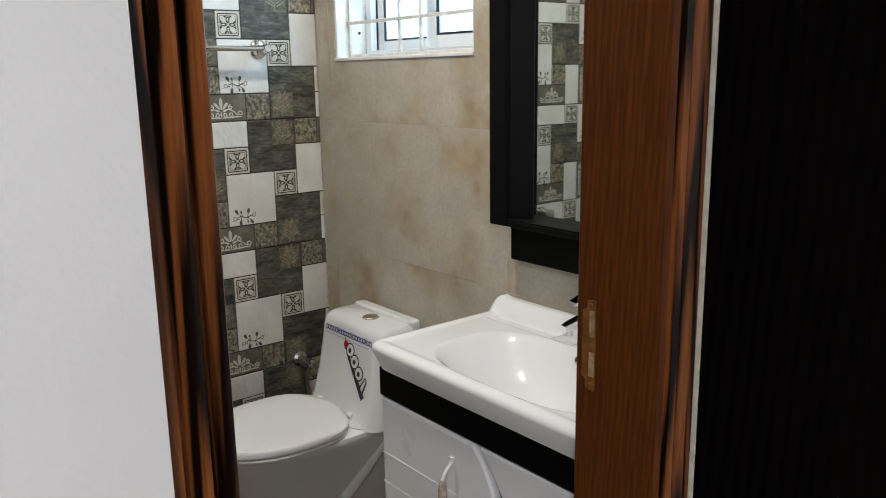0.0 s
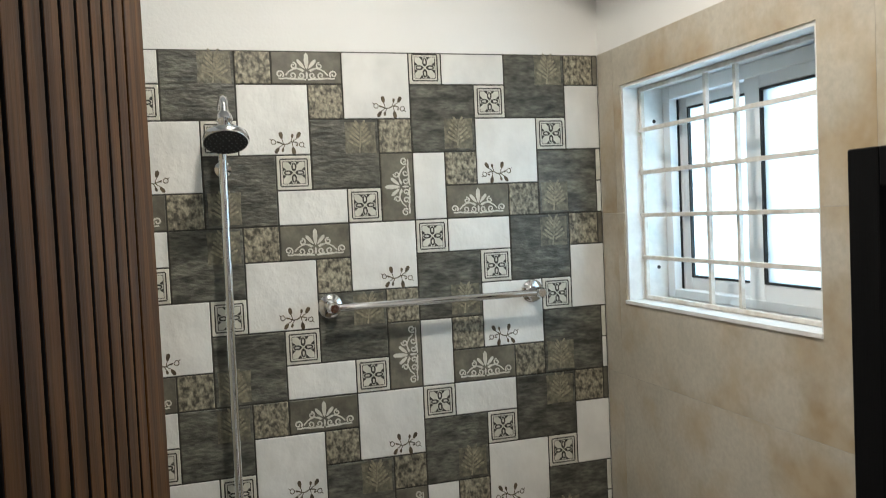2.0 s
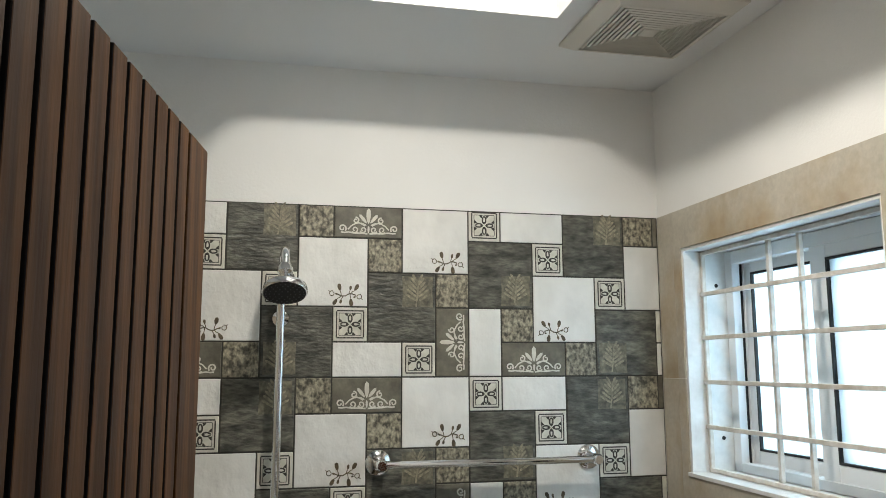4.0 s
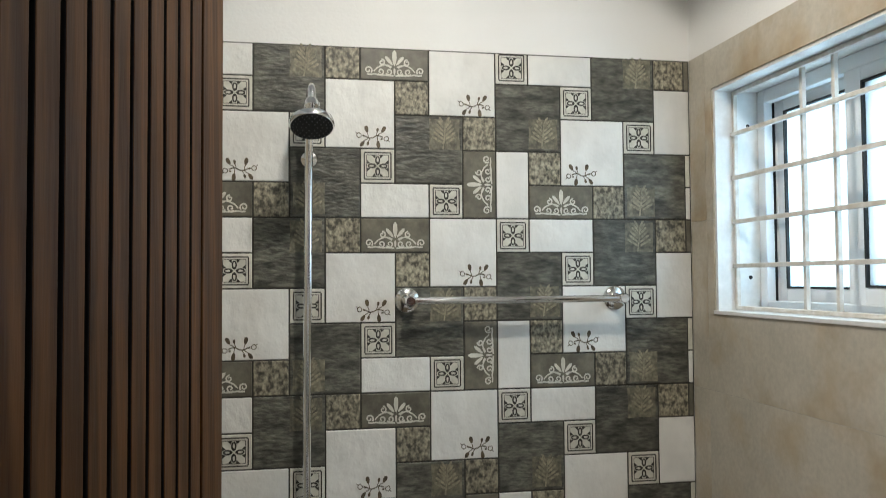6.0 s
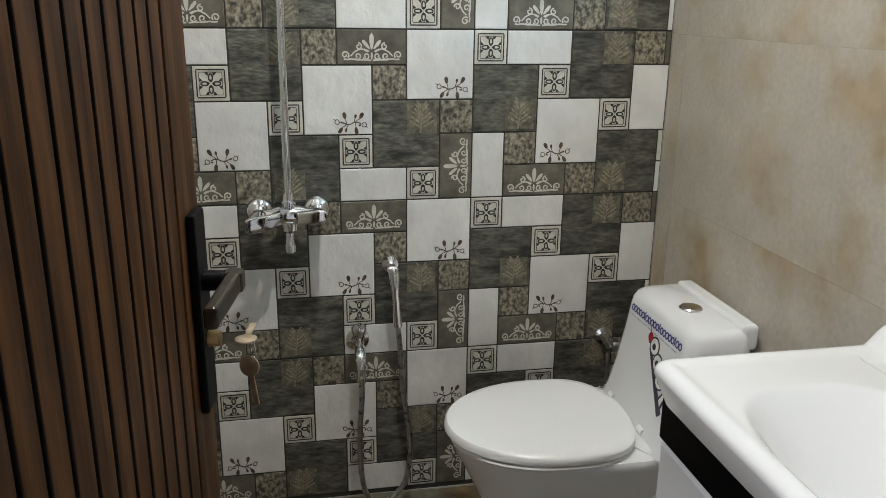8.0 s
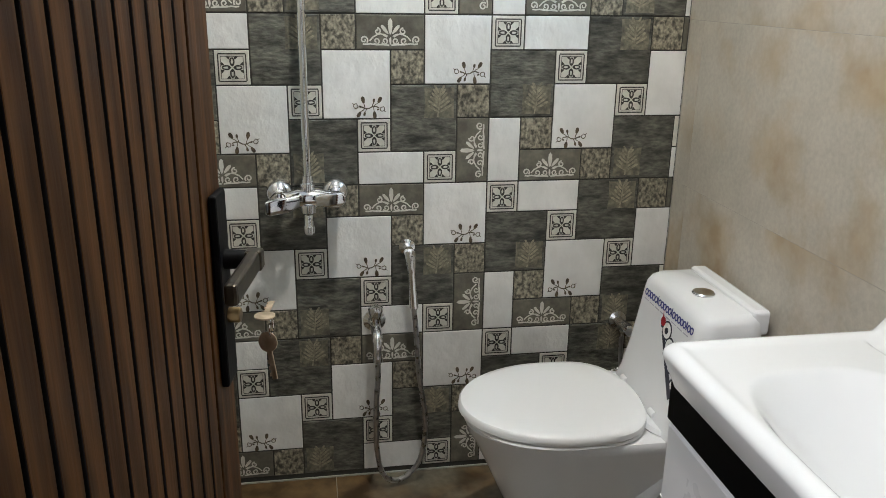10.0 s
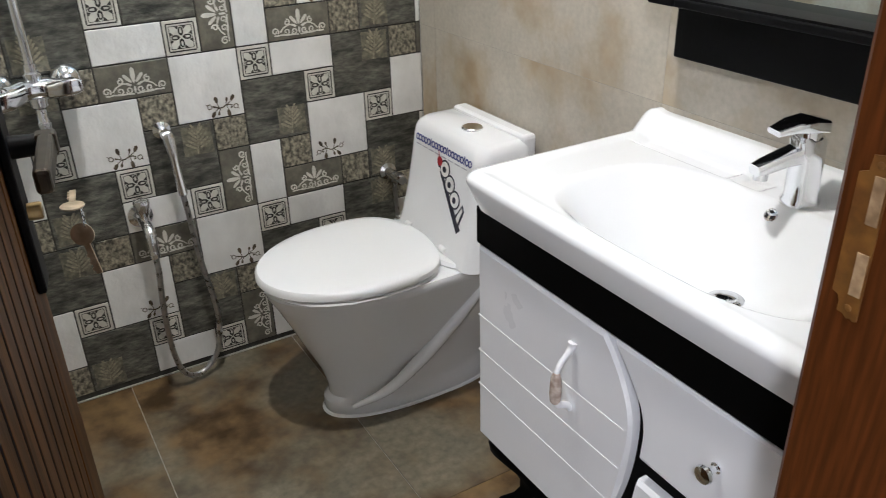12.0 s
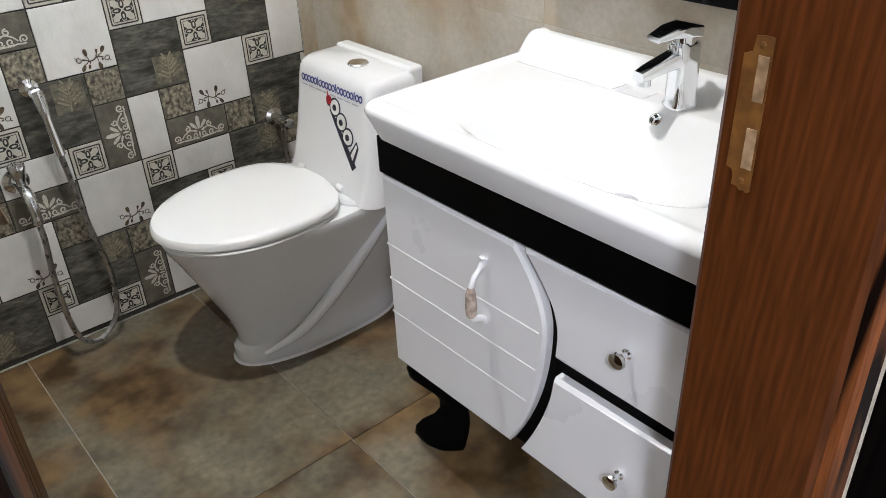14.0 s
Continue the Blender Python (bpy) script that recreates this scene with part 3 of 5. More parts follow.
loft(bm, [square(0.118, 0), square(0.150, 0), square(0.150, -0.006), square(0.122, -0.024), square(0.116, -0.024), square(0.116, 0)], False)
part("vent_frame", bm, VENT, vent)
# flat sheet whose grey paints the shade behind the louvres
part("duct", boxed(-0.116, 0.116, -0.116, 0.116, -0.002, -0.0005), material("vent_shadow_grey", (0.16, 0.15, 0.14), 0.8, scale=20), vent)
for i in range(9):
    r = 0.112 - i * 0.0105
    bm = bmesh.new()
    loft(bm, [square(r, -0.022), square(r - 0.0045, -0.024), square(r - 0.0085, -0.006), square(r - 0.0070, -0.004), square(r, -0.022)], False)
    part("louvre", bm, VENT, vent)
part("centre_plate", boxed(-0.018, 0.018, -0.018, 0.018, -0.024, -0.012, bevel=0.002), VENT, vent)


# ---- vanity ----
VF, VY0, VY1, VZ0, VZ1 = 1.080, 0.862, 1.554, 0.255, 0.738
vanity = thing("vanity_cabinet", "white and black bathroom vanity cabinet on curved black legs", "vanity")
part("body", boxed(VF + 0.020, XE - 0.004, VY0, VY1 - 0.003, VZ0 - 0.004, 0.682, bevel=0.002), BLACK, vanity)
part("end_rail", boxed(VF + 0.020, XE - 0.005, VY1 - 0.021, VY1 - 0.0035, 0.6825, VZ1 - 0.002), BLACK, vanity)
part("side_panel", boxed(VF + 0.022, XE - 0.006, VY1 - 0.003, VY1, VZ0, 0.664), GLOSS_WHITE, vanity)
part("band", boxed(VF - 0.002, VF + 0.0195, VY0, VY1, 0.669, VZ1, bevel=0.002), BLACK, vanity, "broad black band under the basin")


def arc(z):
    return 1.157 + (3.7 if z > 0.525 else 1.05) * (z - 0.525) ** 2


def bevelled(outline, inner, x_back, x_front):
    """A front with a chamfered edge: back outline, then a slightly smaller front."""
    bm = bmesh.new()
    n = len(outline)
    cy, cz = sum(p[0] for p in outline) / n, sum(p[1] for p in outline) / n

    def small(p, d):
        a, b = p[0] - cy, p[1] - cz
        ln = math.hypot(a, b)
        return (p[0] - a / ln * d, p[1] - b / ln * d)
    loft(bm, [[(x_back, *p) for p in outline], [(x_front + inner, *p) for p in outline], [(x_front, *small(p, inner * 1.6)) for p in outline]])
    return bm


zs = [VZ0 + (0.662 - VZ0) * i / 24 for i in range(25)]
grooves = (0.524, 0.449, 0.373)
outline = [(VY1, VZ0), (VY1, 0.662)] + [(arc(z), z) for z in reversed(zs)]
door_l = part("cabinet_door", bevelled(outline, 0.005, VF + 0.0195, VF), GLOSS_WHITE, vanity, "white door with a curved edge and three grooves")
for z in grooves:
    part("groove", boxed(VF - 0.0006, VF + 0.002, arc(z) + 0.012, VY1 - 0.002, z - 0.0016, z + 0.0016, bevel=0.0005, segments=1), material("groove_white", (0.9, 0.9, 0.89), 0.5, dark=(0.88, 0.88, 0.87)), door_l)
GAP = 0.022
zu = [0.494 + (0.662 - 0.494) * i / 10 for i in range(11)]
outline = [(VY0 + 0.002, 0.662), (VY0 + 0.002, 0.494)] + [(arc(z) - GAP, z) for z in zu]
part("drawer_front", bevelled(outline[::-1], 0.005, VF + 0.0195, VF), GLOSS_WHITE, vanity)
zl = [VZ0 + (0.458 - VZ0) * i / 14 for i in range(15)]
outline = [(VY0 + 0.002, 0.458), (VY0 + 0.002, VZ0)] + [(arc(z) - GAP - 0.004, z) for z in zl]
part("drawer_front", bevelled(outline[::-1], 0.005, VF + 0.0195, VF), GLOSS_WHITE, vanity)
for y, z in ((1.006, 0.580), (0.999, 0.356)):
    part("knob", lathe(bmesh.new(), (VF, y, z), (-1, 0, 0), [(0, 0.008), (0.002, 0.008), (0.004, 0.0045), (0.012, 0.0045), (0.017, 0.010), (0.022, 0.0135), (0.026, 0.012), (0.028, 0.006)], 24), CHROME, vanity, "round chrome knob", True)
hy = 1.288
pull = part("pull_handle", sweep(bmesh.new(), curve([(VF - 0.002, hy, 0.610), (VF - 0.006, hy, 0.598), (VF - 0.024, hy, 0.580), (VF - 0.031, hy, 0.565)], 6), [0.0075] * 2 + [0.006] * 6 + [0.0045] * 11, 12), GLOSS_WHITE, vanity, "white bow handle with a marbled grip", True)
part("lower_arm", sweep(bmesh.new(), curve([(VF - 0.031, hy, 0.513), (VF - 0.026, hy, 0.504), (VF - 0.008, hy, 0.496), (VF - 0.002, hy, 0.486)], 6), 0.0058, 12), GLOSS_WHITE, pull, "", True)
part("grip", lathe(bmesh.new(), (VF - 0.031, hy, 0.510), (0, 0, 1), [(0, 0.006), (0.004, 0.0085), (0.018, 0.0098), (0.044, 0.0085), (0.052, 0.0065), (0.056, 0.005)], 18), PINK, pull, "", True)


def leg_mesh():
    """A sawn scroll leg: broad knee, deep hollow, rolled foot; thick board with rounded edges."""
    rows = [(-0.034, 0.040, VZ0 - 0.003), (-0.040, 0.040, 0.235), (-0.046, 0.038, 0.210), (-0.042, 0.036, 0.185), (-0.026, 0.034, 0.165), (-0.008, 0.033, 0.145), (0.004, 0.034, 0.120),
            (0.004, 0.036, 0.098), (-0.006, 0.037, 0.080), (-0.026, 0.037, 0.066), (-0.038, 0.036, 0.048), (-0.040, 0.033, 0.028), (-0.032, 0.030, 0.010), (-0.020, 0.026, 0.0)]
    rings = []
    for lo, hi, z in rows:
        c, h = (lo + hi) / 2, (hi - lo) / 2
        ring = []
        for i in range(20):
            t = 2 * math.pi * i / 20
            u, v = math.copysign(abs(math.cos(t)) ** 0.5, math.cos(t)), math.copysign(abs(math.sin(t)) ** 0.5, math.sin(t))
            ring.append((c + h * u, 0.024 * v + (c + h * u) * -0.9, z))
        rings.append(ring)
    return loft(bmesh.new(), rings)


leg = mesh_of(leg_mesh(), BLACK, True)
for x, y in ((VF + 0.072, VY1 - 0.048), (VF + 0.082, VY0 + 0.07), (XE - 0.07, VY1 - 0.07), (XE - 0.07, VY0 + 0.07)):
    o = new("leg", leg)
    o.parent = vanity
    o.location = (x, y, 0)

# ceramic basin as one moulded top
basin = thing("wash_basin", "glossy white ceramic countertop wash basin on the vanity", "wash basin")
BX0, BX1, BY0, BY1, BZ = 1.054, XE - 0.001, 0.850, 1.570, 0.800
NX, NY = 92, 130


def smooth01(t):
    t = min(1, max(0, t))
    return t * t * (3 - 2 * t)


def basin_z(x, y):
    z = BZ
    # bowl
    ex, ey = (x - 1.232) / 0.142, (y - 1.190) / 0.245
    r = (abs(ex) ** 3.0 + abs(ey) ** 3.0) ** (1 / 3.0)
    z -= 0.112 * (1 - min(1, r / 1.05) ** 2.8) ** 1.5
    # raised back rim and its flare along the deck
    z += 0.034 * smooth01((x - (BX1 - 0.060)) / 0.045)
    # shallow soap dish with a divider beside the tap
    d = smooth01((x - 1.385) / 0.012) * smooth01((1.440 - x) / 0.012)
    z -= 0.007 * d * smooth01((y - 1.235) / 0.015) * smooth01((1.535 - y) / 0.03) * (1 - math.exp(-((y - 1.300) / 0.008) ** 2))
    # edges roll down, with a faint lip
    e = min(x - BX0, y - BY0, BY1 - y)
    z += 0.0035 * math.exp(-((e - 0.022) / 0.011) ** 2)
    if e < 0.014:
        z -= 0.014 - math.sqrt(max(0, 0.014 ** 2 - (0.014 - e) ** 2))
    return z


bm = bmesh.new()
cols = [BX0 + (BX1 - BX0) * (i / NX) for i in range(NX + 1)]
cols = sorted(set(cols + [BX0 + 0.0015, BX0 + 0.003, BX0 + 0.007]))
rows = [BY0 + (BY1 - BY0) * (i / NY) for i in range(NY + 1)]
rows = sorted(set(rows + [BY0 + 0.0015, BY0 + 0.003, BY1 - 0.0015, BY1 - 0.003]))


def rounded(x, y):
    """Pull the two front corners into a radius."""
    R = 0.032
    for cy, s in ((BY0 + R, -1), (BY1 - R, 1)):
        if x < BX0 + R and (y - cy) * s > 0:
            u, v = (BX0 + R - x) / R, (y - cy) * s / R
            m = max(u, v)
            ln = math.hypot(u, v)
            if ln > 0:
                k = m / ln
                return BX0 + R - u * k * R, cy + s * v * k * R
    return x, y


grid = []
for x in cols:
    line = []
    for y in rows:
        z = basin_z(x, y)
        X, Y = rounded(x, y)
        line.append(bm.verts.new((X, Y, z)))
    grid.append(line)
for i in range(len(cols) - 1):
    for j in range(len(rows) - 1):
        bm.faces.new((grid[i][j], grid[i + 1][j], grid[i + 1][j + 1], grid[i][j + 1]))
rim = [grid[0][j] for j in range(len(rows))] + [grid[i][-1] for i in range(1, len(cols))] + [grid[-1][j] for j in range(len(rows) - 2, -1, -1)] + [grid[i][0] for i in range(len(cols) - 2, 0, -1)]
low = []
for v in rim:
    inset = 0.017
    low.append(bm.verts.new((min(v.co.x + inset * (BX1 - v.co.x) / (BX1 - BX0), BX1), v.co.y + inset * (1.21 - v.co.y) / 0.36, VZ1 + 0.001)))
for i in range(len(rim)):
    k = (i + 1) % len(rim)
    bm.faces.new((rim[i], rim[k], low[k], low[i]))
part("bowl", bm, CERAMIC, basin, "", True)
DZ = basin_z(1.250, 1.163) + 0.002
drain = part("drain", lathe(bmesh.new(), (1.250, 1.163, DZ - 0.004), (0, 0, 1), [(0, 0.026), (0.006, 0.026), (0.008, 0.022), (0.0085, 0.019)], 28), CHROME, basin, "chrome pop-up drain", True)
part("plug", lathe(bmesh.new(), (1.250, 1.163, DZ + 0.0045), (0, 0, 1), [(0, 0.017), (0.003, 0.016), (0.005, 0.009)], 28), CHROME, drain, "", True)
OX = 1.364
ob = part("overflow", lathe(bmesh.new(), (0, 0, 0), (0, 0, 1), [(0, 0.0105), (0.0022, 0.0105), (0.003, 0.009)], 24), CHROME, basin, "chrome overflow ring", True)
slope = math.degrees(math.atan2(basin_z(OX + 0.01, 1.195) - basin_z(OX - 0.01, 1.195), 0.02))
ob.matrix_basis = pose(OX, 1.195, basin_z(OX, 1.195) - 0.0005, 0, -slope, 0)
bm = bmesh.new()
for i in range(3):
    a = 2 * math.pi * i / 3
    pts = [(0.0022 * math.cos(a), 0.0022 * math.sin(a)), (0.0075 * math.cos(a - 0.75), 0.0075 * math.sin(a - 0.75)), (0.0082 * math.cos(a), 0.0082 * math.sin(a)), (0.0075 * math.cos(a + 0.75), 0.0075 * math.sin(a + 0.75))]
    prism(bm, pts, "z", 0.0026, 0.0034)
part("overflow_slot", bm, GROOVE, ob)

# single lever basin tap
tap = thing("basin_tap", "chrome single-lever basin mixer tap on the basin deck", "tap")
tap.matrix_world = pose(1.402, 1.180, basin_z(1.402, 1.180), 0, 0, -17)


def rr(cx, cz, w, h, n=5, r=0.006):
    pts = []
    for sx, sz, a0 in ((1, 1, 0), (-1, 1, 90), (-1, -1, 180), (1, -1, 270)):
        for i in range(n):
            a = radians(a0 + 90 * i / (n - 1))
            pts.append((cx + sx * (w - r) + r * math.cos(a), cz + sz * (h - r) + r * math.sin(a)))
    return pts


bm = bmesh.new()
loft(bm, [[(x, y, z) for x, y in rr(o, 0, wx, wy, 5, rad)] for z, o, wx, wy, rad in ((0, 0, 0.024, 0.022, 0.012), (0.004, 0, 0.024, 0.022, 0.012), (0.010, 0, 0.021, 0.020, 0.011), (0.07, -0.001, 0.020, 0.019, 0.010), (0.098, -0.004, 0.022, 0.019, 0.010), (0.104, -0.004, 0.019, 0.016, 0.010))])
part("tap_body", bm, CHROME, tap, "", True)
bm = bmesh.new()
loft(bm, [[(x, p, z + q) for p, q in rr(0, 0, w, h, 4, 0.005)] for x, z, w, h in ((-0.008, 0.080, 0.017, 0.014), (-0.038, 0.074, 0.016, 0.0105), (-0.072, 0.064, 0.0145, 0.0085), (-0.084, 0.060, 0.013, 0.0072))])
spout = part("spout", bm, CHROME, tap, "", True)
part("aerator", lathe(bmesh.new(), (-0.072, 0, 0.057), (0, 0, -1), [(0, 0.0105), (0.012, 0.0105), (0.013, 0.008)], 20), CHROME, spout, "", True)
bm = bmesh.new()
loft(bm, [[(x, p, z + q) for p, q in rr(0, 0, w, h, 4, 0.004)] for x, z, w, h in ((0.016, 0.118, 0.017, 0.009), (-0.010, 0.122, 0.021, 0.010), (-0.036, 0.121, 0.020, 0.007), (-0.062, 0.114, 0.016, 0.004))])
part("lever", bm, CHROME, tap, "", True)
part("lever_neck", lathe(bmesh.new(), (-0.004, 0, 0.100), (0, 0, 1), [(0, 0.018), (0.014, 0.017)], 20), CHROME, tap, "", True)

# mirror cabinet
mirror = thing("mirror_cabinet", "black framed wall mirror with a stepped shelf below", "mirror")
MX, MY0, MY1, MZ0, MZ1 = 1.402, 0.880, 1.527, 1.038, 1.763
bm = bmesh.new()
box(bm, MX, XE - 0.001, MY1 - 0.058, MY1, MZ0, MZ1, bevel=0.003)
part("stile", bm, FRAME_BLACK, mirror)
part("stile", boxed(MX, XE - 0.001, MY0, MY0 + 0.058, MZ0, MZ1, bevel=0.003), FRAME_BLACK, mirror)
part("top_rail", boxed(MX + 0.001, XE - 0.001, MY0 + 0.0585, MY1 - 0.0585, MZ1 - 0.058, MZ1, bevel=0.003), FRAME_BLACK, mirror)
part("bottom_rail", boxed(MX + 0.001, XE - 0.001, MY0 + 0.0585, MY1 - 0.0585, MZ0, MZ0 + 0.014, bevel=0.003), FRAME_BLACK, mirror)
part("back", boxed(1.462, XE - 0.0015, MY0 + 0.059, MY1 - 0.059, MZ0 + 0.0145, MZ1 - 0.0585), FRAME_BLACK, mirror)
bm = bmesh.new()
prism(bm, [(1.415, MY1 - 0.0585), (1.461, MY1 - 0.0585), (1.461, MY1 - 0.098), (1.456, MY1 - 0.098)], "z", MZ0 + 0.0145, MZ1 - 0.0585)
part("bead", bm, FRAME_BLACK, mirror)
part("mirror_pane", boxed(1.456, 1.4615, MY0 + 0.0595, MY1 - 0.098, MZ0 + 0.015, MZ1 - 0.059), MIRROR, mirror, "silvered mirror glass")
part("shelf", boxed(MX + 0.004, XE - 0.002, MY0 + 0.06, MY1 - 0.06, MZ0 + 0.0142, MZ0 + 0.018), FRAME_BLACK, mirror)
part("lower_block", boxed(1.459, XE - 0.001, MY0 + 0.016, MY1 - 0.016, 0.942, MZ0 - 0.0005, bevel=0.003), FRAME_BLACK, mirror)


# ---- toilet ----
toilet = thing("toilet", "white one-piece ceramic toilet with closed lid and stickers on its tank", "toilet", (0, 0, 0))
TY = 2.086


def egg(x_front, x_back, half, z, n=48, power=2.2, yc=TY):
    """A rounded outline, blunter at the back."""
    pts = []
    cx = x_front + (x_back - x_front) * 0.56
    for i in range(n):
        a = 2 * math.pi * i / n
        c, s = math.cos(a), math.sin(a)
        rx = (x_back - cx) if c > 0 else (cx - x_front)
        e = 2 / (3.6 if c > 0 else power)
        pts.append((cx + rx * math.copysign(abs(c) ** e, c), yc + half * math.copysign(abs(s) ** (2 / power), s), z))
    return pts


def lidrow(a, b, h, z):
    return egg(a, b, h, z, power=2.0)


rows = [(0.966, 1.440, 0.096, 0.0), (0.962, 1.440, 0.099, 0.012), (0.964, 1.440, 0.098, 0.036), (0.978, 1.440, 0.090, 0.050), (0.978, 1.440, 0.091, 0.075), (0.962, 1.445, 0.103, 0.13), (0.930, 1.45, 0.126, 0.20),
        (0.900, 1.455, 0.143, 0.27), (0.872, 1.460, 0.163, 0.33), (0.854, 1.462, 0.176, 0.362), (0.850, 1.462, 0.180, 0.378), (0.856, 1.460, 0.176, 0.388)]
part("bowl", loft(bmesh.new(), [egg(a, b, h, z) for a, b, h, z in rows]), CERAMIC, toilet, "", True)
# the sculpted swoosh that climbs each side
for s in (-1, 1):
    pts = curve([(1.00, TY + s * 0.090, 0.052), (1.09, TY + s * 0.111, 0.085), (1.18, TY + s * 0.122, 0.150), (1.27, TY + s * 0.134, 0.235), (1.34, TY + s * 0.149, 0.315), (1.40, TY + s * 0.158, 0.372)], 8)
    part("side_ridge", sweep(bmesh.new(), pts, [0.006 + 0.012 * math.sin(math.pi * i / (len(pts) - 1)) for i in range(len(pts))], 12), CERAMIC, toilet, "", True)
deck = [egg(1.235, 1.468, 0.180, 0.380, power=3.4), egg(1.232, 1.468, 0.182, 0.392, power=3.4), egg(1.240, 1.466, 0.180, 0.400, power=3.4)]
part("deck", loft(bmesh.new(), deck), CERAMIC, toilet, "", True)


def slab(x0, x1, h, z, r, n=8):
    pts = []
    for sx, sy, a0 in ((1, 1, 0), (-1, 1, 90), (-1, -1, 180), (1, -1, 270)):
        cx, cy = (x1 - r if sx > 0 else x0 + r), TY - 0.022 + sy * (h - r)
        for i in range(n):
            a = radians(a0 + 90 * i / (n - 1))
            pts.append((cx + r * math.cos(a), cy + r * math.sin(a), z))
    return pts


tank = [slab(1.262, 1.472, 0.186, 0.390, 0.04), slab(1.276, 1.472, 0.181, 0.43, 0.04), slab(1.291, 1.470, 0.175, 0.50, 0.04), slab(1.304, 1.468, 0.169, 0.58, 0.04), slab(1.312, 1.466, 0.164, 0.637, 0.038),
        slab(1.317, 1.464, 0.161, 0.659, 0.036), slab(1.325, 1.462, 0.154, 0.672, 0.034), slab(1.337, 1.460, 0.143, 0.679, 0.030)]
tank_ob = part("tank", loft(bmesh.new(), tank), CERAMIC, toilet, "", True)
part("tank_back_rim", boxed(1.432, 1.474, TY - 0.176, TY + 0.128, 0.63, 0.688, bevel=0.010, segments=3), CERAMIC, tank_ob)
bm = lathe(bmesh.new(), (1.385, TY - 0.040, 0.678), (0, 0, 1), [(0, 0.026), (0.004, 0.026), (0.007, 0.023), (0.0075, 0.010)], 32)
part("flush_button", bm, CHROME, tank_ob, "oval chrome flush button", True)
lid = [lidrow(0.842, 1.262, 0.183, 0.398), lidrow(0.836, 1.268, 0.186, 0.403), lidrow(0.837, 1.267, 0.185, 0.415), lidrow(0.842, 1.262, 0.180, 0.4205), lidrow(0.862, 1.243, 0.165, 0.4235), lidrow(0.93, 1.18, 0.11, 0.4255), lidrow(0.99, 1.12, 0.05, 0.426)]
part("lid", loft(bmesh.new(), lid), SEAT, toilet, "closed white plastic lid", True)
part("seat_ring", loft(bmesh.new(), [egg(0.852, 1.258, 0.182, 0.3885), egg(0.848, 1.262, 0.185, 0.3925), egg(0.852, 1.258, 0.183, 0.3965)]), SEAT, toilet, "", True)
for s in (-1, 1):
    part("seat_hinge", lathe(bmesh.new(), (1.272, TY + s * 0.085 - 0.012, 0.408), (0, 1, 0), [(0, 0.010), (0.024, 0.010)], 16), SEAT, toilet, "", True)
part("hinge_cap", lathe(bmesh.new(), (1.268, TY + 0.145, 0.400), (0, 0, 1), [(0, 0.010), (0.005, 0.010), (0.007, 0.006)], 16), CHROME, toilet, "", True)
part("sealant_bead", loft(bmesh.new(), [egg(0.957, 1.443, 0.104, 0.0), egg(0.960, 1.441, 0.101, 0.005), egg(0.966, 1.440, 0.096, 0.006)]), SEAT, toilet, "white sealant line along the floor", True)


def tank_x(z):
    """The tank's front at height z."""
    rows = ((0.390, 1.262), (0.43, 1.276), (0.50, 1.291), (0.58, 1.304), (0.637, 1.312), (0.659, 1.316), (0.672, 1.323))
    for (a, b), (c, d) in zip(rows, rows[1:]):
        if z <= c:
            return b + (d - b) * (z - a) / (c - a)
    return rows[-1][1]


def decal(name, polys, mat, lift, label=""):
    """A flat sticker that follows the tank's front; polys are outlines in (y, z)."""
    bm = bmesh.new()
    for poly in polys:
        vs = [bm.verts.new((tank_x(z) - lift, y, z)) for y, z in poly]
        ws = [bm.verts.new((tank_x(z) - lift + 0.0006, y, z)) for y, z in poly]
        bm.faces.new(vs)
        bm.faces.new(ws[::-1])
        for i in range(len(vs)):
            k = (i + 1) % len(vs)
            bm.faces.new((vs[i], ws[i], ws[k], vs[k]))
    return part(name, bm, mat, tank_ob, label)


def disc(y, z, r, n=20, squash=1.0):
    return [(y + r * math.cos(2 * math.pi * i / n), z + r * squash * math.sin(2 * math.pi * i / n)) for i in range(n)]


# large sticker: a dark slanting strip with pale rings and a red bird-like blot
ax, az = TY - 0.012, 0.602
bx, bz = TY - 0.136, 0.474
dx, dz = (bx - ax), (bz - az)
ln = math.hypot(dx, dz)
dx, dz = dx / ln, dz / ln
nx, nz = -dz, dx
if nz < 0:
    nx, nz = -nx, -nz


SIZE = ln / 0.232


def along(s, t):
    return (ax + (dx * s + nx * t) * SIZE, az + (dz * s + nz * t) * SIZE)


decal("logo_strip", [[along(-0.004, -0.006), along(-0.004, 0.004), along(0.232, 0.004), along(0.232, -0.020)]], NAVY, 0.0008, "dark slanting sticker")
black_discs = [disc(*along(0.036 + 0.052 * i, 0.024), 0.029 * SIZE) for i in range(3)] + [[along(0.172, 0.056), along(0.194, 0.052), along(0.220, -0.002), along(0.182, -0.002)]]
decal("logo_shadow", black_discs, NAVY, 0.0014)
decal("logo_ring", [disc(*along(0.036 + 0.052 * i, 0.024), 0.0235 * SIZE) for i in range(3)] + [[along(0.178, 0.050), along(0.188, 0.048), along(0.208, 0.003), along(0.190, 0.003)]], PALE, 0.0020, "pale ring shapes")
for i in range(3):
    decal("logo_centre", [disc(*along(0.036 + 0.052 * i, 0.022), 0.0100 * SIZE)], NAVY, 0.0026)
decal("logo_spot", [disc(*along(0.002, 0.014), 0.0145 * SIZE), [along(-0.008, 0.014), along(-0.028, 0.028), along(-0.006, 0.020)]], RED, 0.0032, "red blot")
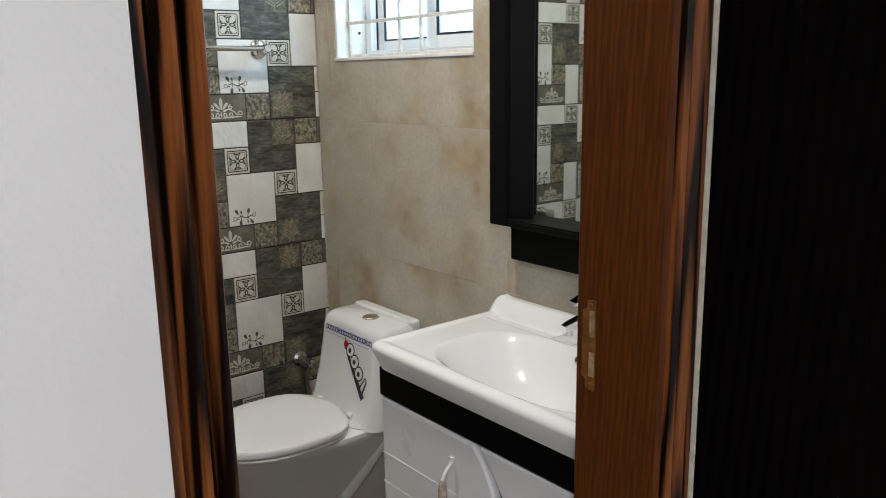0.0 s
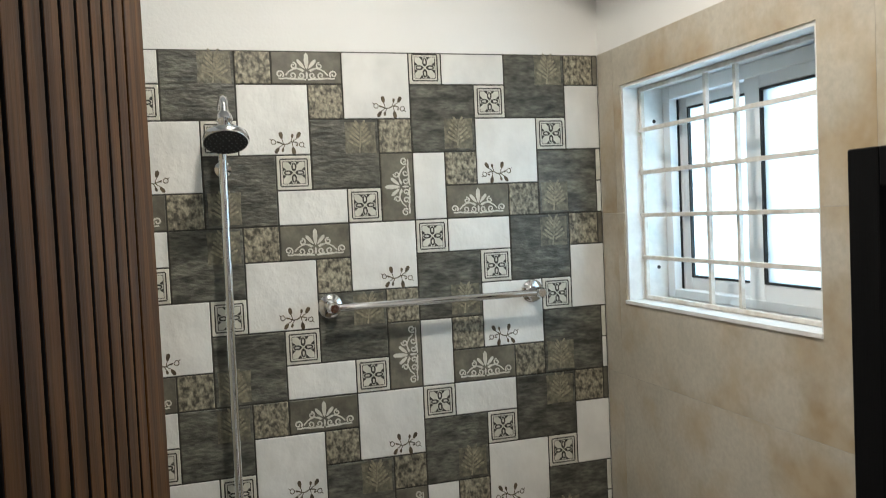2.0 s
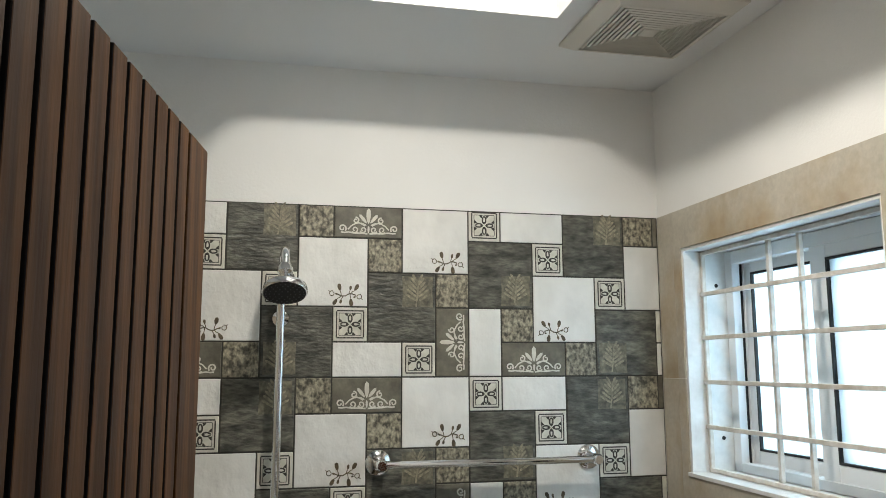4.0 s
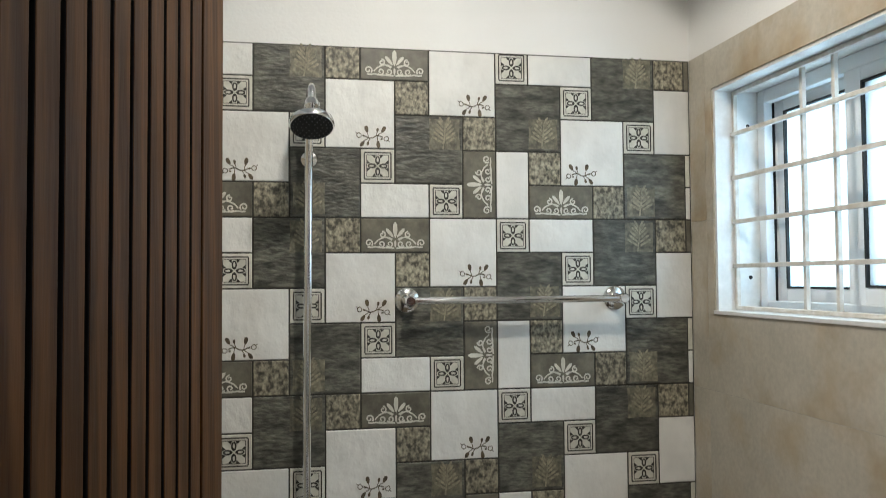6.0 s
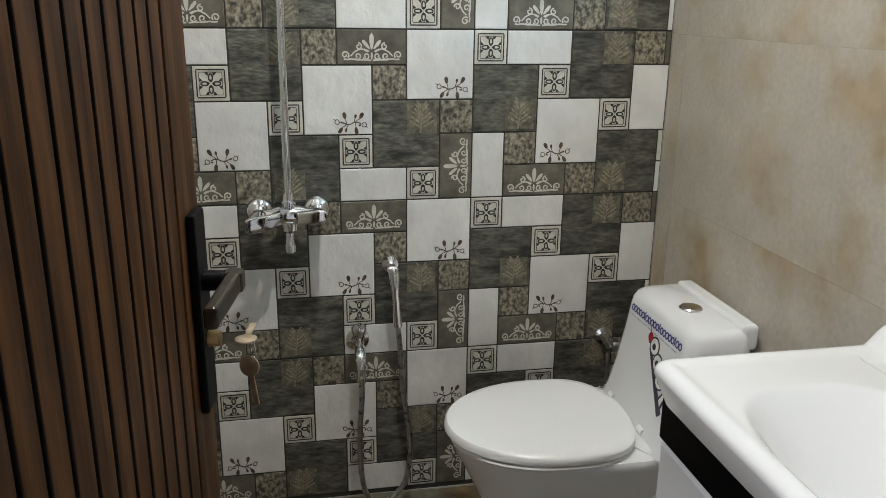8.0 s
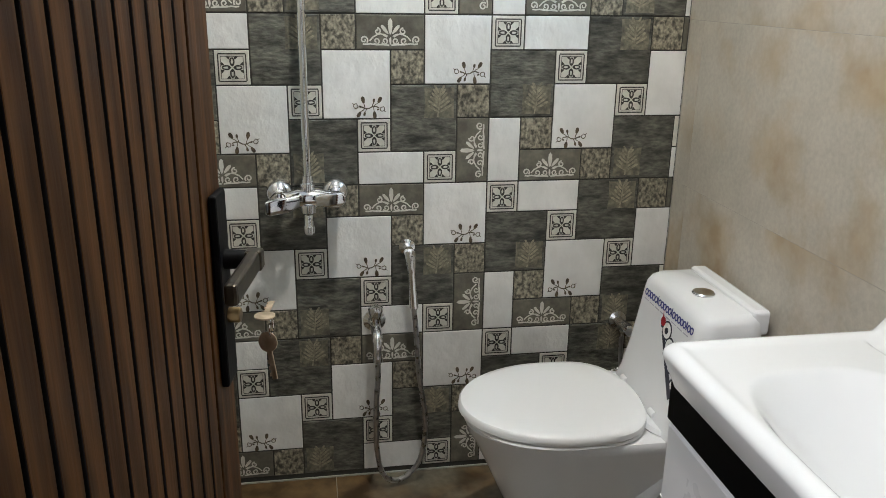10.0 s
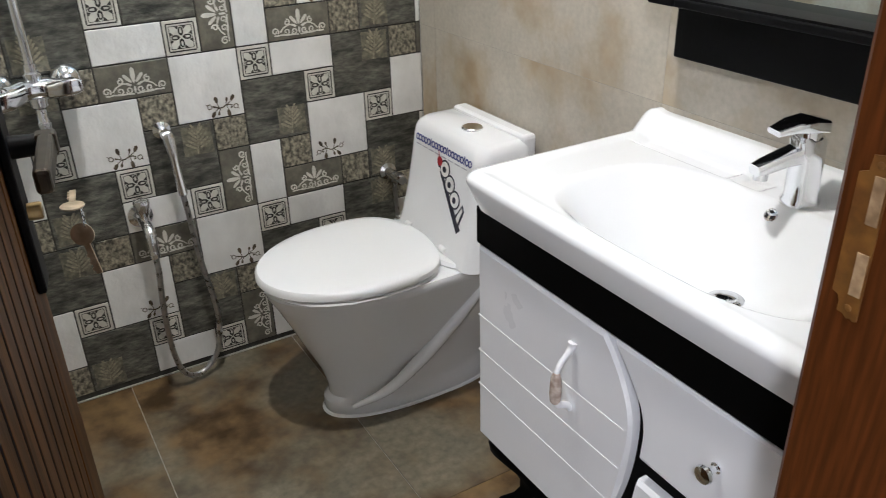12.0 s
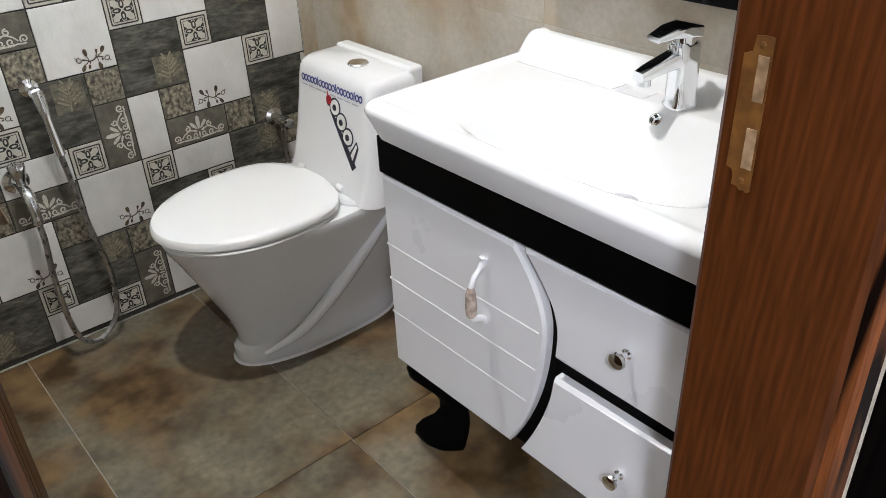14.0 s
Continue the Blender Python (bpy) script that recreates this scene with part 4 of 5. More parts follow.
decal("small_bars", [[along(0.014 + 0.019 * i, -0.0085), along(0.014 + 0.019 * i, -0.001), along(0.027 + 0.019 * i, -0.001), along(0.027 + 0.019 * i, -0.0095)] for i in range(8)], PALE, 0.0014)
# repeated blue band below the tank's top
band = []
y = TY + 0.102
i = 0
while y > TY - 0.142:
    zb = 0.637
    if i % 6 == 5:
        band.append([(y - 0.002, zb + 0.012), (y - 0.005, zb + 0.012), (y - 0.005, zb - 0.008), (y - 0.002, zb - 0.008)])
        y -= 0.008
    else:
        n = 14
        for k in range(n):
            a, b = 2 * math.pi * k / n, 2 * math.pi * (k + 1) / n
            band.append([(y - 0.007 + r * math.cos(t), zb + r * 1.15 * math.sin(t)) for r, t in ((0.0075, a), (0.0075, b), (0.0045, b), (0.0045, a))])
        y -= 0.0135
    i += 1
decal("blue_band", band, BLUE, 0.0010, "blue band of ring shapes on clear film")
decal("fine_print", [[(TY + 0.098 - 0.03 * i, 0.6215), (TY + 0.075 - 0.03 * i, 0.6215), (TY + 0.075 - 0.03 * i, 0.6190), (TY + 0.098 - 0.03 * i, 0.6190)] for i in range(8)], material("faint_grey_print", (0.42, 0.42, 0.46), 0.5), 0.0010)

# angle valve and its supply pipe
valve = thing("angle_valve", "chrome angle valve with supply pipe beside the toilet", "valve")
part("flange", lathe(bmesh.new(), (1.359, YN, 0.443), (0, -1, 0), [(0, 0.026), (0.004, 0.025), (0.010, 0.014), (0.036, 0.012)], 24), CHROME, valve, "", True)
part("valve_body", lathe(bmesh.new(), (1.359, YN - 0.034, 0.443), (0, -1, 0), [(0, 0.013), (0.014, 0.014), (0.020, 0.011), (0.030, 0.011)], 20), CHROME, valve, "", True)
part("knob", lathe(bmesh.new(), (1.359, YN - 0.062, 0.443), (0, -1, 0), [(0, 0.010), (0.003, 0.018), (0.026, 0.0165), (0.030, 0.012)], 12), CHROME, valve, "", True)
part("supply_pipe", sweep(bmesh.new(), curve([(1.359, YN - 0.040, 0.440), (1.361, YN - 0.042, 0.36), (1.364, YN - 0.055, 0.30), (1.385, YN - 0.10, 0.26), (1.42, YN - 0.19, 0.255)], 8), 0.0065, 10), DULL_CHROME, valve, "", True)

# ---- shower wall fittings ----
rail = thing("towel_rail", "chrome towel rail on round brackets", "towel rail")
RY, RZ = YN - 0.056, 1.486
part("bar", sweep(bmesh.new(), [(0.742, RY, RZ), (1.279, RY, RZ)], 0.0085, 16), CHROME, rail, "", True)
for x in (0.748, 1.273):
    b = part("bracket", lathe(bmesh.new(), (x, YN, RZ), (0, -1, 0), [(0, 0.030), (0.004, 0.030), (0.009, 0.026), (0.012, 0.014), (0.048, 0.012), (0.064, 0.0135), (0.070, 0.010)], 28), CHROME, rail, "", True)

shower = thing("shower_set", "chrome exposed shower mixer with riser pipe and round head", "shower")
SX, SY = 0.510, YN - 0.062
HX, HY, HZ = 0.520, 2.300, 1.862
riser = curve([(SX, SY, 0.862), (SX, SY, 1.2), (SX + 0.003, SY, 1.6), (SX + 0.006, SY, 1.90), (SX + 0.008, SY - 0.006, 1.945), (SX + 0.009, SY - 0.040, 1.966), (HX, HY + 0.012, 1.956), (HX, HY, 1.925)], 8)
part("riser_pipe", sweep(bmesh.new(), riser, 0.0095, 14), CHROME, shower, "", True)
part("wall_stay", lathe(bmesh.new(), (SX + 0.006, YN, 1.82), (0, -1, 0), [(0, 0.020), (0.005, 0.019), (0.008, 0.008), (0.056, 0.008)], 20), CHROME, shower, "", True)
head = part("shower_head", lathe(bmesh.new(), (HX, HY + 0.006, 1.930), (0, -0.48, -1), [(0, 0.012), (0.012, 0.017), (0.022, 0.017), (0.028, 0.011), (0.040, 0.022), (0.052, 0.038), (0.060, 0.0475), (0.070, 0.049), (0.074, 0.047)], 36), CHROME, shower, "", True)
part("spray_face", lathe(bmesh.new(), (HX, HY - 0.0256, 1.8641), (0, -0.48, -1), [(0, 0.0455), (0.0025, 0.044)], 36), RUBBER, head, "black rubber spray face")
bm = bmesh.new()
for ring_r, n in ((0.012, 6), (0.022, 12), (0.032, 18), (0.040, 24)):
    for i in range(n):
        a = 2 * math.pi * i / n
        lathe(bm, (HX + ring_r * math.cos(a), HY - 0.0267 + ring_r * 0.902 * math.sin(a), 1.8619 - 0.433 * ring_r * math.sin(a)), (0, -0.48, -1), [(0, 0.0017), (0.0018, 0.0012)], 6)
part("nozzle", bm, material("grey_nozzle_rubber", (0.09, 0.09, 0.095), 0.6), head)
MZ = 0.836
part("mixer_body", lathe(bmesh.new(), (SX - 0.075, SY, MZ), (1, 0, 0), [(0, 0.015), (0.03, 0.017), (0.05, 0.024), (0.10, 0.024), (0.12, 0.017), (0.15, 0.015)], 24), CHROME, shower, "", True)
for x in (SX - 0.070, SX + 0.068):
    part("wall_flange", lathe(bmesh.new(), (x, YN, MZ), (0, -1, 0), [(0, 0.034), (0.004, 0.034), (0.016, 0.028), (0.022, 0.016), (0.070, 0.016), (0.084, 0.021), (0.092, 0.019), (0.096, 0.010)], 28), CHROME, shower, "", True)
part("riser_union", lathe(bmesh.new(), (SX, SY, MZ + 0.016), (0, 0, 1), [(0, 0.017), (0.020, 0.017), (0.024, 0.013), (0.040, 0.013)], 20), CHROME, shower, "", True)
part("outlet", lathe(bmesh.new(), (SX, SY - 0.004, MZ - 0.015), (0, 0, -1), [(0, 0.020), (0.020, 0.018), (0.026, 0.011), (0.052, 0.011), (0.056, 0.014), (0.074, 0.013), (0.078, 0.008)], 20), CHROME, shower, "", True)
bm = bmesh.new()
loft(bm, [[(x, y + p, z + q) for p, q in rr(0, 0, w, h, 4, 0.006)] for x, y, z, w, h in ((SX - 0.020, SY - 0.030, MZ + 0.004, 0.015, 0.016), (SX - 0.045, SY - 0.046, MZ - 0.004, 0.008, 0.019), (SX - 0.090, SY - 0.056, MZ - 0.008, 0.007, 0.020), (SX - 0.100, SY - 0.056, MZ - 0.008, 0.006, 0.015))])
part("lever", bm, CHROME, shower, "", True)
bm = bmesh.new()
loft(bm, [[(x, y + p, z + q) for p, q in rr(0, 0, w, h, 4, 0.006)] for x, y, z, w, h in ((SX + 0.020, SY - 0.028, MZ, 0.014, 0.014), (SX + 0.045, SY - 0.044, MZ + 0.004, 0.008, 0.017), (SX + 0.078, SY - 0.052, MZ + 0.008, 0.007, 0.017), (SX + 0.088, SY - 0.052, MZ + 0.008, 0.006, 0.012))])
part("diverter", bm, CHROME, shower, "", True)

bib = thing("bib_tap", "chrome bib tap low on the tiled wall", "tap")
TX, TZ = 0.672, 0.478
part("flange", lathe(bmesh.new(), (TX, YN, TZ), (0, -1, 0), [(0, 0.031), (0.004, 0.030), (0.010, 0.018), (0.030, 0.013), (0.066, 0.013)], 24), CHROME, bib, "", True)
part("tap_body", sweep(bmesh.new(), curve([(TX, YN - 0.05, TZ), (TX, YN - 0.080, TZ - 0.002), (TX, YN - 0.102, TZ - 0.022), (TX, YN - 0.106, TZ - 0.052), (TX, YN - 0.106, TZ - 0.072)], 6), [0.014] * 12 + [0.012] * 8 + [0.013] * 5, 16), CHROME, bib, "", True)
part("spindle_knob", lathe(bmesh.new(), (TX, YN - 0.060, TZ + 0.010), (0, 0, 1), [(0, 0.012), (0.012, 0.011), (0.018, 0.015), (0.046, 0.020), (0.052, 0.018), (0.054, 0.008)], 18), CHROME, bib, "", True)

jet = thing("hand_spray", "chrome hand spray on its wall hook with a steel hose", "hand spray")
JX, JZ = 0.760, 0.682
part("hook", lathe(bmesh.new(), (JX, YN, JZ), (0, -1, 0), [(0, 0.021), (0.004, 0.021), (0.008, 0.012), (0.034, 0.011), (0.052, 0.015), (0.060, 0.012)], 24), CHROME, jet, "", True)
part("handle", sweep(bmesh.new(), [(JX + 0.001, YN - 0.062, JZ + 0.006), (JX + 0.002, YN - 0.066, JZ - 0.004), (JX + 0.006, YN - 0.062, JZ - 0.06), (JX + 0.012, YN - 0.056, JZ - 0.150), (JX + 0.0125, YN - 0.055, JZ - 0.156)], [0.013, 0.0145, 0.0095, 0.012, 0.0075], 18), CHROME, jet, "", True)
hose = curve([(JX + 0.012, YN - 0.055, 0.528), (JX + 0.018, YN - 0.050, 0.470), (JX + 0.027, YN - 0.05, 0.34), (JX + 0.045, YN - 0.052, 0.19), (JX + 0.034, YN - 0.056, 0.085), (JX - 0.002, YN - 0.062, 0.032), (JX - 0.046, YN - 0.072, 0.022), (JX - 0.078, YN - 0.085, 0.060),
              (JX - 0.093, YN - 0.098, 0.150), (JX - 0.094, YN - 0.104, 0.27), (JX - 0.088, YN - 0.106, 0.36), (TX, YN - 0.106, TZ - 0.074)], 10)
part("hose", sweep(bmesh.new(), hose, 0.0072, 12), DULL_CHROME, jet, "ribbed steel hose", True)


# ---- tile pieces ----
CELL, COL0, ROW0 = 0.0833, 0.970, 2.100
FACE = 0.0023


def flat(bm, pts, lift, back):
    """A thin raised shape: outline in the wall's plane (x, z), front at -lift, back at -back."""
    a = [bm.verts.new((x, -lift, z)) for x, z in pts]
    b = [bm.verts.new((x, -back, z)) for x, z in pts]
    n = len(a)
    bm.faces.new(a)
    for i in range(n):
        k = (i + 1) % n
        bm.faces.new((a[i], b[i], b[k], a[k]))


def stroke(bm, pts, width, lift=0.0007, back=-0.0004):
    """A flat ribbon along points; width is one number or two ends."""
    w0, w1 = width if isinstance(width, tuple) else (width, width)
    n = len(pts)
    left, right = [], []
    for i, (x, z) in enumerate(pts):
        x0, z0 = pts[max(i - 1, 0)]
        x1, z1 = pts[min(i + 1, n - 1)]
        dx, dz = x1 - x0, z1 - z0
        ln = math.hypot(dx, dz) or 1
        w = (w0 + (w1 - w0) * i / (n - 1)) / 2
        left.append((x - dz / ln * w, z + dx / ln * w))
        right.append((x + dz / ln * w, z - dx / ln * w))
    for i in range(n - 1):
        flat(bm, [left[i], left[i + 1], right[i + 1], right[i]], lift, back)


def petal(bm, x, z, ang, length, width, lift=0.0007, back=-0.0004, n=8):
    pts = []
    for i in range(n):
        t = 2 * math.pi * i / n
        u, v = length * (0.5 - 0.5 * math.cos(t)), width * 0.5 * math.sin(t) * (0.55 + 0.45 * (0.5 - 0.5 * math.cos(t)))
        pts.append((x + u * math.cos(ang) - v * math.sin(ang), z + u * math.sin(ang) + v * math.cos(ang)))
    flat(bm, pts, lift, back)


def spiral(cx, cz, r0, r1, a0, turns, n=16):
    return [(cx + (r0 + (r1 - r0) * i / n) * math.cos(a0 + turns * 2 * math.pi * i / n), cz + (r0 + (r1 - r0) * i / n) * math.sin(a0 + turns * 2 * math.pi * i / n)) for i in range(n + 1)]


def scroll_motif():
    """White scrollwork on two cells: small curls along a base, rising ends and a fleur of petals; origin at the middle."""
    bm = bmesh.new()
    c = CELL
    for s in (-1, 1):
        for x, z, r, a0, turns in ((0.16, -0.25, 0.10, -1.4, 1.15), (0.40, -0.25, 0.105, -1.6, 1.15), (0.37, 0.02, 0.095, 2.4, -1.15), (0.76, -0.22, 0.115, 2.6, 1.2)):
            stroke(bm, [(s * u, v) for u, v in spiral(x * c, z * c, 0.03 * c, r * c, a0, turns, 14)], (0.035 * c, 0.045 * c))
        stroke(bm, [(s * u * c, v * c) for u, v in ((0.03, -0.37), (0.20, -0.355), (0.42, -0.355), (0.58, -0.33), (0.70, -0.345), (0.80, -0.335))], 0.042 * c)
        stroke(bm, [(s * u * c, v * c) for u, v in ((0.10, -0.14), (0.20, -0.08), (0.28, -0.05), (0.38, -0.075), (0.50, -0.14), (0.60, -0.25))], 0.04 * c)
        petal(bm, s * 0.05 * c, -0.06 * c, math.pi / 2 - s * 0.70, 0.34 * c, 0.13 * c)
        petal(bm, s * 0.06 * c, -0.12 * c, math.pi / 2 - s * 1.25, 0.20 * c, 0.08 * c)
    petal(bm, 0, -0.08 * c, math.pi / 2, 0.47 * c, 0.17 * c)
    petal(bm, 0, -0.36 * c, math.pi / 2, 0.22 * c, 0.08 * c)
    return bm


def twig_motif():
    """A brown sprig: a bent stem, short stalks with plump buds above and below, a looped tendril at each end; origin at its middle."""
    bm = bmesh.new()
    c = CELL
    stroke(bm, [(x * c, z * c) for x, z in ((-0.32, 0.06), (-0.22, 0.02), (-0.12, -0.03), (0.0, -0.02), (0.12, 0.05), (0.22, 0.04), (0.32, 0.0))], 0.036 * c)
    for x, z, dx, dz, size in ((-0.13, -0.02, -0.17, 0.13, 0.24), (0.10, 0.03, 0.14, 0.15, 0.15), (0.15, 0.05, 0.28, 0.14, 0.24), (-0.14, -0.02, -0.26, -0.11, 0.23), (-0.08, -0.03, -0.13, -0.12, 0.15), (0.14, 0.04, 0.16, -0.10, 0.25)):
        stroke(bm, [(x * c, z * c), ((x * 0.6 + dx * 0.4) * c, (z * 0.4 + dz * 0.6) * c), (dx * c, dz * c)], 0.024 * c)
        petal(bm, dx * c, dz * c, math.atan2(dz, (dx - x) * 0.6), size * c, size * 0.66 * c)
    for s in (-1, 1):
        x, z = s * 0.42, 0.05 if s < 0 else -0.04
        stroke(bm, spiral(x * c, z * c, 0.060 * c, 0.085 * c, 1.3, 1.0 * s, 10), 0.026 * c)
        petal(bm, (x - s * 0.09) * c, z * c, math.pi / 2 + s * 1.9, 0.09 * c, 0.07 * c)
        stroke(bm, [((x + s * 0.05) * c, (z + s * -0.05) * c), ((x + s * 0.12) * c, (z - s * 0.10) * c)], (0.03 * c, 0.015 * c))
    return bm


def flower_motif():
    """Dark square ring round a stencilled cross: four pale diagonal petals between dark wedges and hollow ovals."""
    bm = bmesh.new()
    c = CELL
    for h, w in ((0.385 * c, 0.036 * c), (0.315 * c, 0.016 * c)):
        for a, b in (((-h, h), (h, h)), ((-h, -h), (h, -h))):
            stroke(bm, [a, b], w)
        for x in (-h, h):
            stroke(bm, [(x, -h + w / 2), (x, h - w / 2)], w)
    for i in range(4):
        t = math.pi / 2 * i
        ct, st = math.cos(t), math.sin(t)

        def put(u, v):
            return (u * ct - v * st) * c, (u * st + v * ct) * c
        oval = [put(0.165 + 0.105 * math.cos(q), 0.052 * math.sin(q)) for q in (2 * math.pi * k / 14 for k in range(15))]
        stroke(bm, oval, 0.042 * c)
        for v in (-1, 1):
            wedge = [put(0.305, v * 0.055), put(0.305, v * 0.165), put(0.245, v * 0.115), put(0.215, v * 0.075)]
            flat(bm, wedge if v > 0 else wedge[::-1], 0.0007, -0.0004)
        flat(bm, [put(0.02, 0.0), put(0.10, -0.035), put(0.12, 0.0), put(0.10, 0.035)], 0.0007, -0.0004)
    return bm


def leaf_motif():
    """A tan embossed leaf that fills one cell of a dark piece."""
    bm = bmesh.new()
    c = CELL
    stroke(bm, [(-0.05 * c, -0.46 * c), (0.0, -0.1 * c), (0.03 * c, 0.35 * c)], 0.05 * c)
    for i in range(6):
        z = (-0.30 + 0.12 * i) * c
        for s in (-1, 1):
            a = math.pi / 2 - s * (1.0 - 0.10 * i)
            petal(bm, s * 0.02 * c, z, a, (0.46 - 0.035 * i) * c, 0.10 * c)
            petal(bm, s * 0.02 * c, z + 0.05 * c, a - s * 0.18, (0.42 - 0.035 * i) * c, 0.06 * c)
    return bm


M_SCROLL, M_TWIG = mesh_of(scroll_motif(), T_CREAM), mesh_of(twig_motif(), T_TWIG)
bm = bmesh.new()
k = 0.455 * CELL
flat(bm, [(-k, -k), (0, -k * 0.96), (k, -k), (k * 0.97, 0), (k, k), (0.1 * k, k * 0.95), (-k, k), (-k * 0.96, 0.1 * k)], 0.0004, -0.0003)
M_PATCH = mesh_of(bm, T_BED)
M_FLOWER, M_LEAF = mesh_of(flower_motif(), T_INK), mesh_of(leaf_motif(), T_LEAF)

# one printed tile of ten by five cells: column, row, width, height, kind, motif's place
PATTERN = (
    "0 0 1 1 O", "1 0 2 1 W", "3 0 2 2 D ur", "5 0 1 1 B", "6 0 2 1 S", "8 0 2 2 W lr",
    "0 1 2 2 D lr", "2 1 1 1 O", "5 1 2 2 W lr", "7 1 1 1 B",
    "2 2 2 2 W ll", "4 2 1 1 O", "7 2 2 2 D ur", "9 2 1 1 B",
    "0 3 1 2 W", "1 3 1 1 B", "4 3 2 2 D ll", "6 3 1 1 O", "9 3 1 2 S",
    "1 4 2 1 S", "3 4 1 1 B", "6 4 2 1 W", "8 4 1 1 O",
)
KIND = {"O": T_CREAM, "W": T_WHITE, "D": T_DARK, "B": T_BROWN, "S": T_SCROLL}
JOINT = 0.0036
cache = {}
z_top, z_low = TILE_TOP - 0.001, 0.006


def tile_piece(wall, x0, x1, z0, z1, kind):
    w, h = round(x1 - x0, 5), round(z1 - z0, 5)
    if (w, h, kind) not in cache:
        a, b, e = w / 2, h / 2, min(0.0012, w / 5, h / 5)
        bm = bmesh.new()
        outer = [(-a, 0.0, -b), (a, 0.0, -b), (a, 0.0, b), (-a, 0.0, b)]
        mid = [(x, -FACE + 0.0009, z) for x, _, z in outer]
        top = [(math.copysign(a - e, x), -FACE, math.copysign(b - e, z)) for x, _, z in outer]
        loft(bm, [outer, mid, top])
        cache[(w, h, kind)] = mesh_of(bm, KIND[kind])
    o = new("tile", cache[(w, h, kind)])
    o.parent = wall
    o.location = ((x0 + x1) / 2, YN + FACE, (z0 + z1) / 2)
    return o


for tc in range(-2, 1):
    for tr_ in range(0, 6):
        for row in PATTERN:
            c, r, w, h, kind, *place = row.split()
            c, r, w, h = int(c), int(r), int(w), int(h)
            fx0 = COL0 + (tc * 10 + c) * CELL
            fz1 = ROW0 - (tr_ * 5 + r) * CELL
            fx1, fz0 = fx0 + w * CELL, fz1 - h * CELL
            x0, x1 = max(fx0, XW) + JOINT / 2, min(fx1, XE) - JOINT / 2
            z0, z1 = max(fz0, z_low) + JOINT / 2, min(fz1, z_top) - JOINT / 2
            if x1 - x0 < 0.006 or z1 - z0 < 0.010:
                continue
            o = tile_piece(wall_n, x0, x1, z0, z1, kind)
            whole = x1 - x0 > w * CELL - 0.02 and z1 - z0 > h * CELL - 0.02
            data, mx, mz, turn = None, (fx0 + fx1) / 2, (fz0 + fz1) / 2, 0
            if kind == "O":
                data = M_FLOWER
            elif kind == "S":
                data = M_SCROLL
                turn = -90 if h == 2 else 0
            elif kind in "WD" and place:
                p = place[0]
                data = M_TWIG if kind == "W" else M_LEAF
                mx += (0.5 if p[1] == "r" else -0.5) * CELL * (0.72 if kind == "W" else 0.92)
                mz += (0.5 if p[0] == "u" else -0.5) * CELL * (1.34 if kind == "W" else 0.92)
            mz = min(mz, z_top - 0.40 * CELL)
            fits = data and mx - 0.6 * CELL > XW - 0.02 and mx + 0.45 * CELL < XE and mz + 0.395 * CELL < z_top and mz - 0.34 * CELL > z_low
            if fits:
                m = new("motif", data)
                m.parent = o
                m.matrix_basis = pose(mx - o.location.x, -FACE, mz - o.location.z, 0, turn, 0)
                if data is M_TWIG:
                    m.scale = (0.92 if p[1] == "r" else -0.92, 1.0, 0.92)
                if data is M_LEAF:
                    m.scale = (0.94, 1.0, 0.94)
                    m = new("leaf_patch", M_PATCH)
                    m.parent = o
                    m.location = (mx - o.location.x, -FACE, mz - o.location.z)


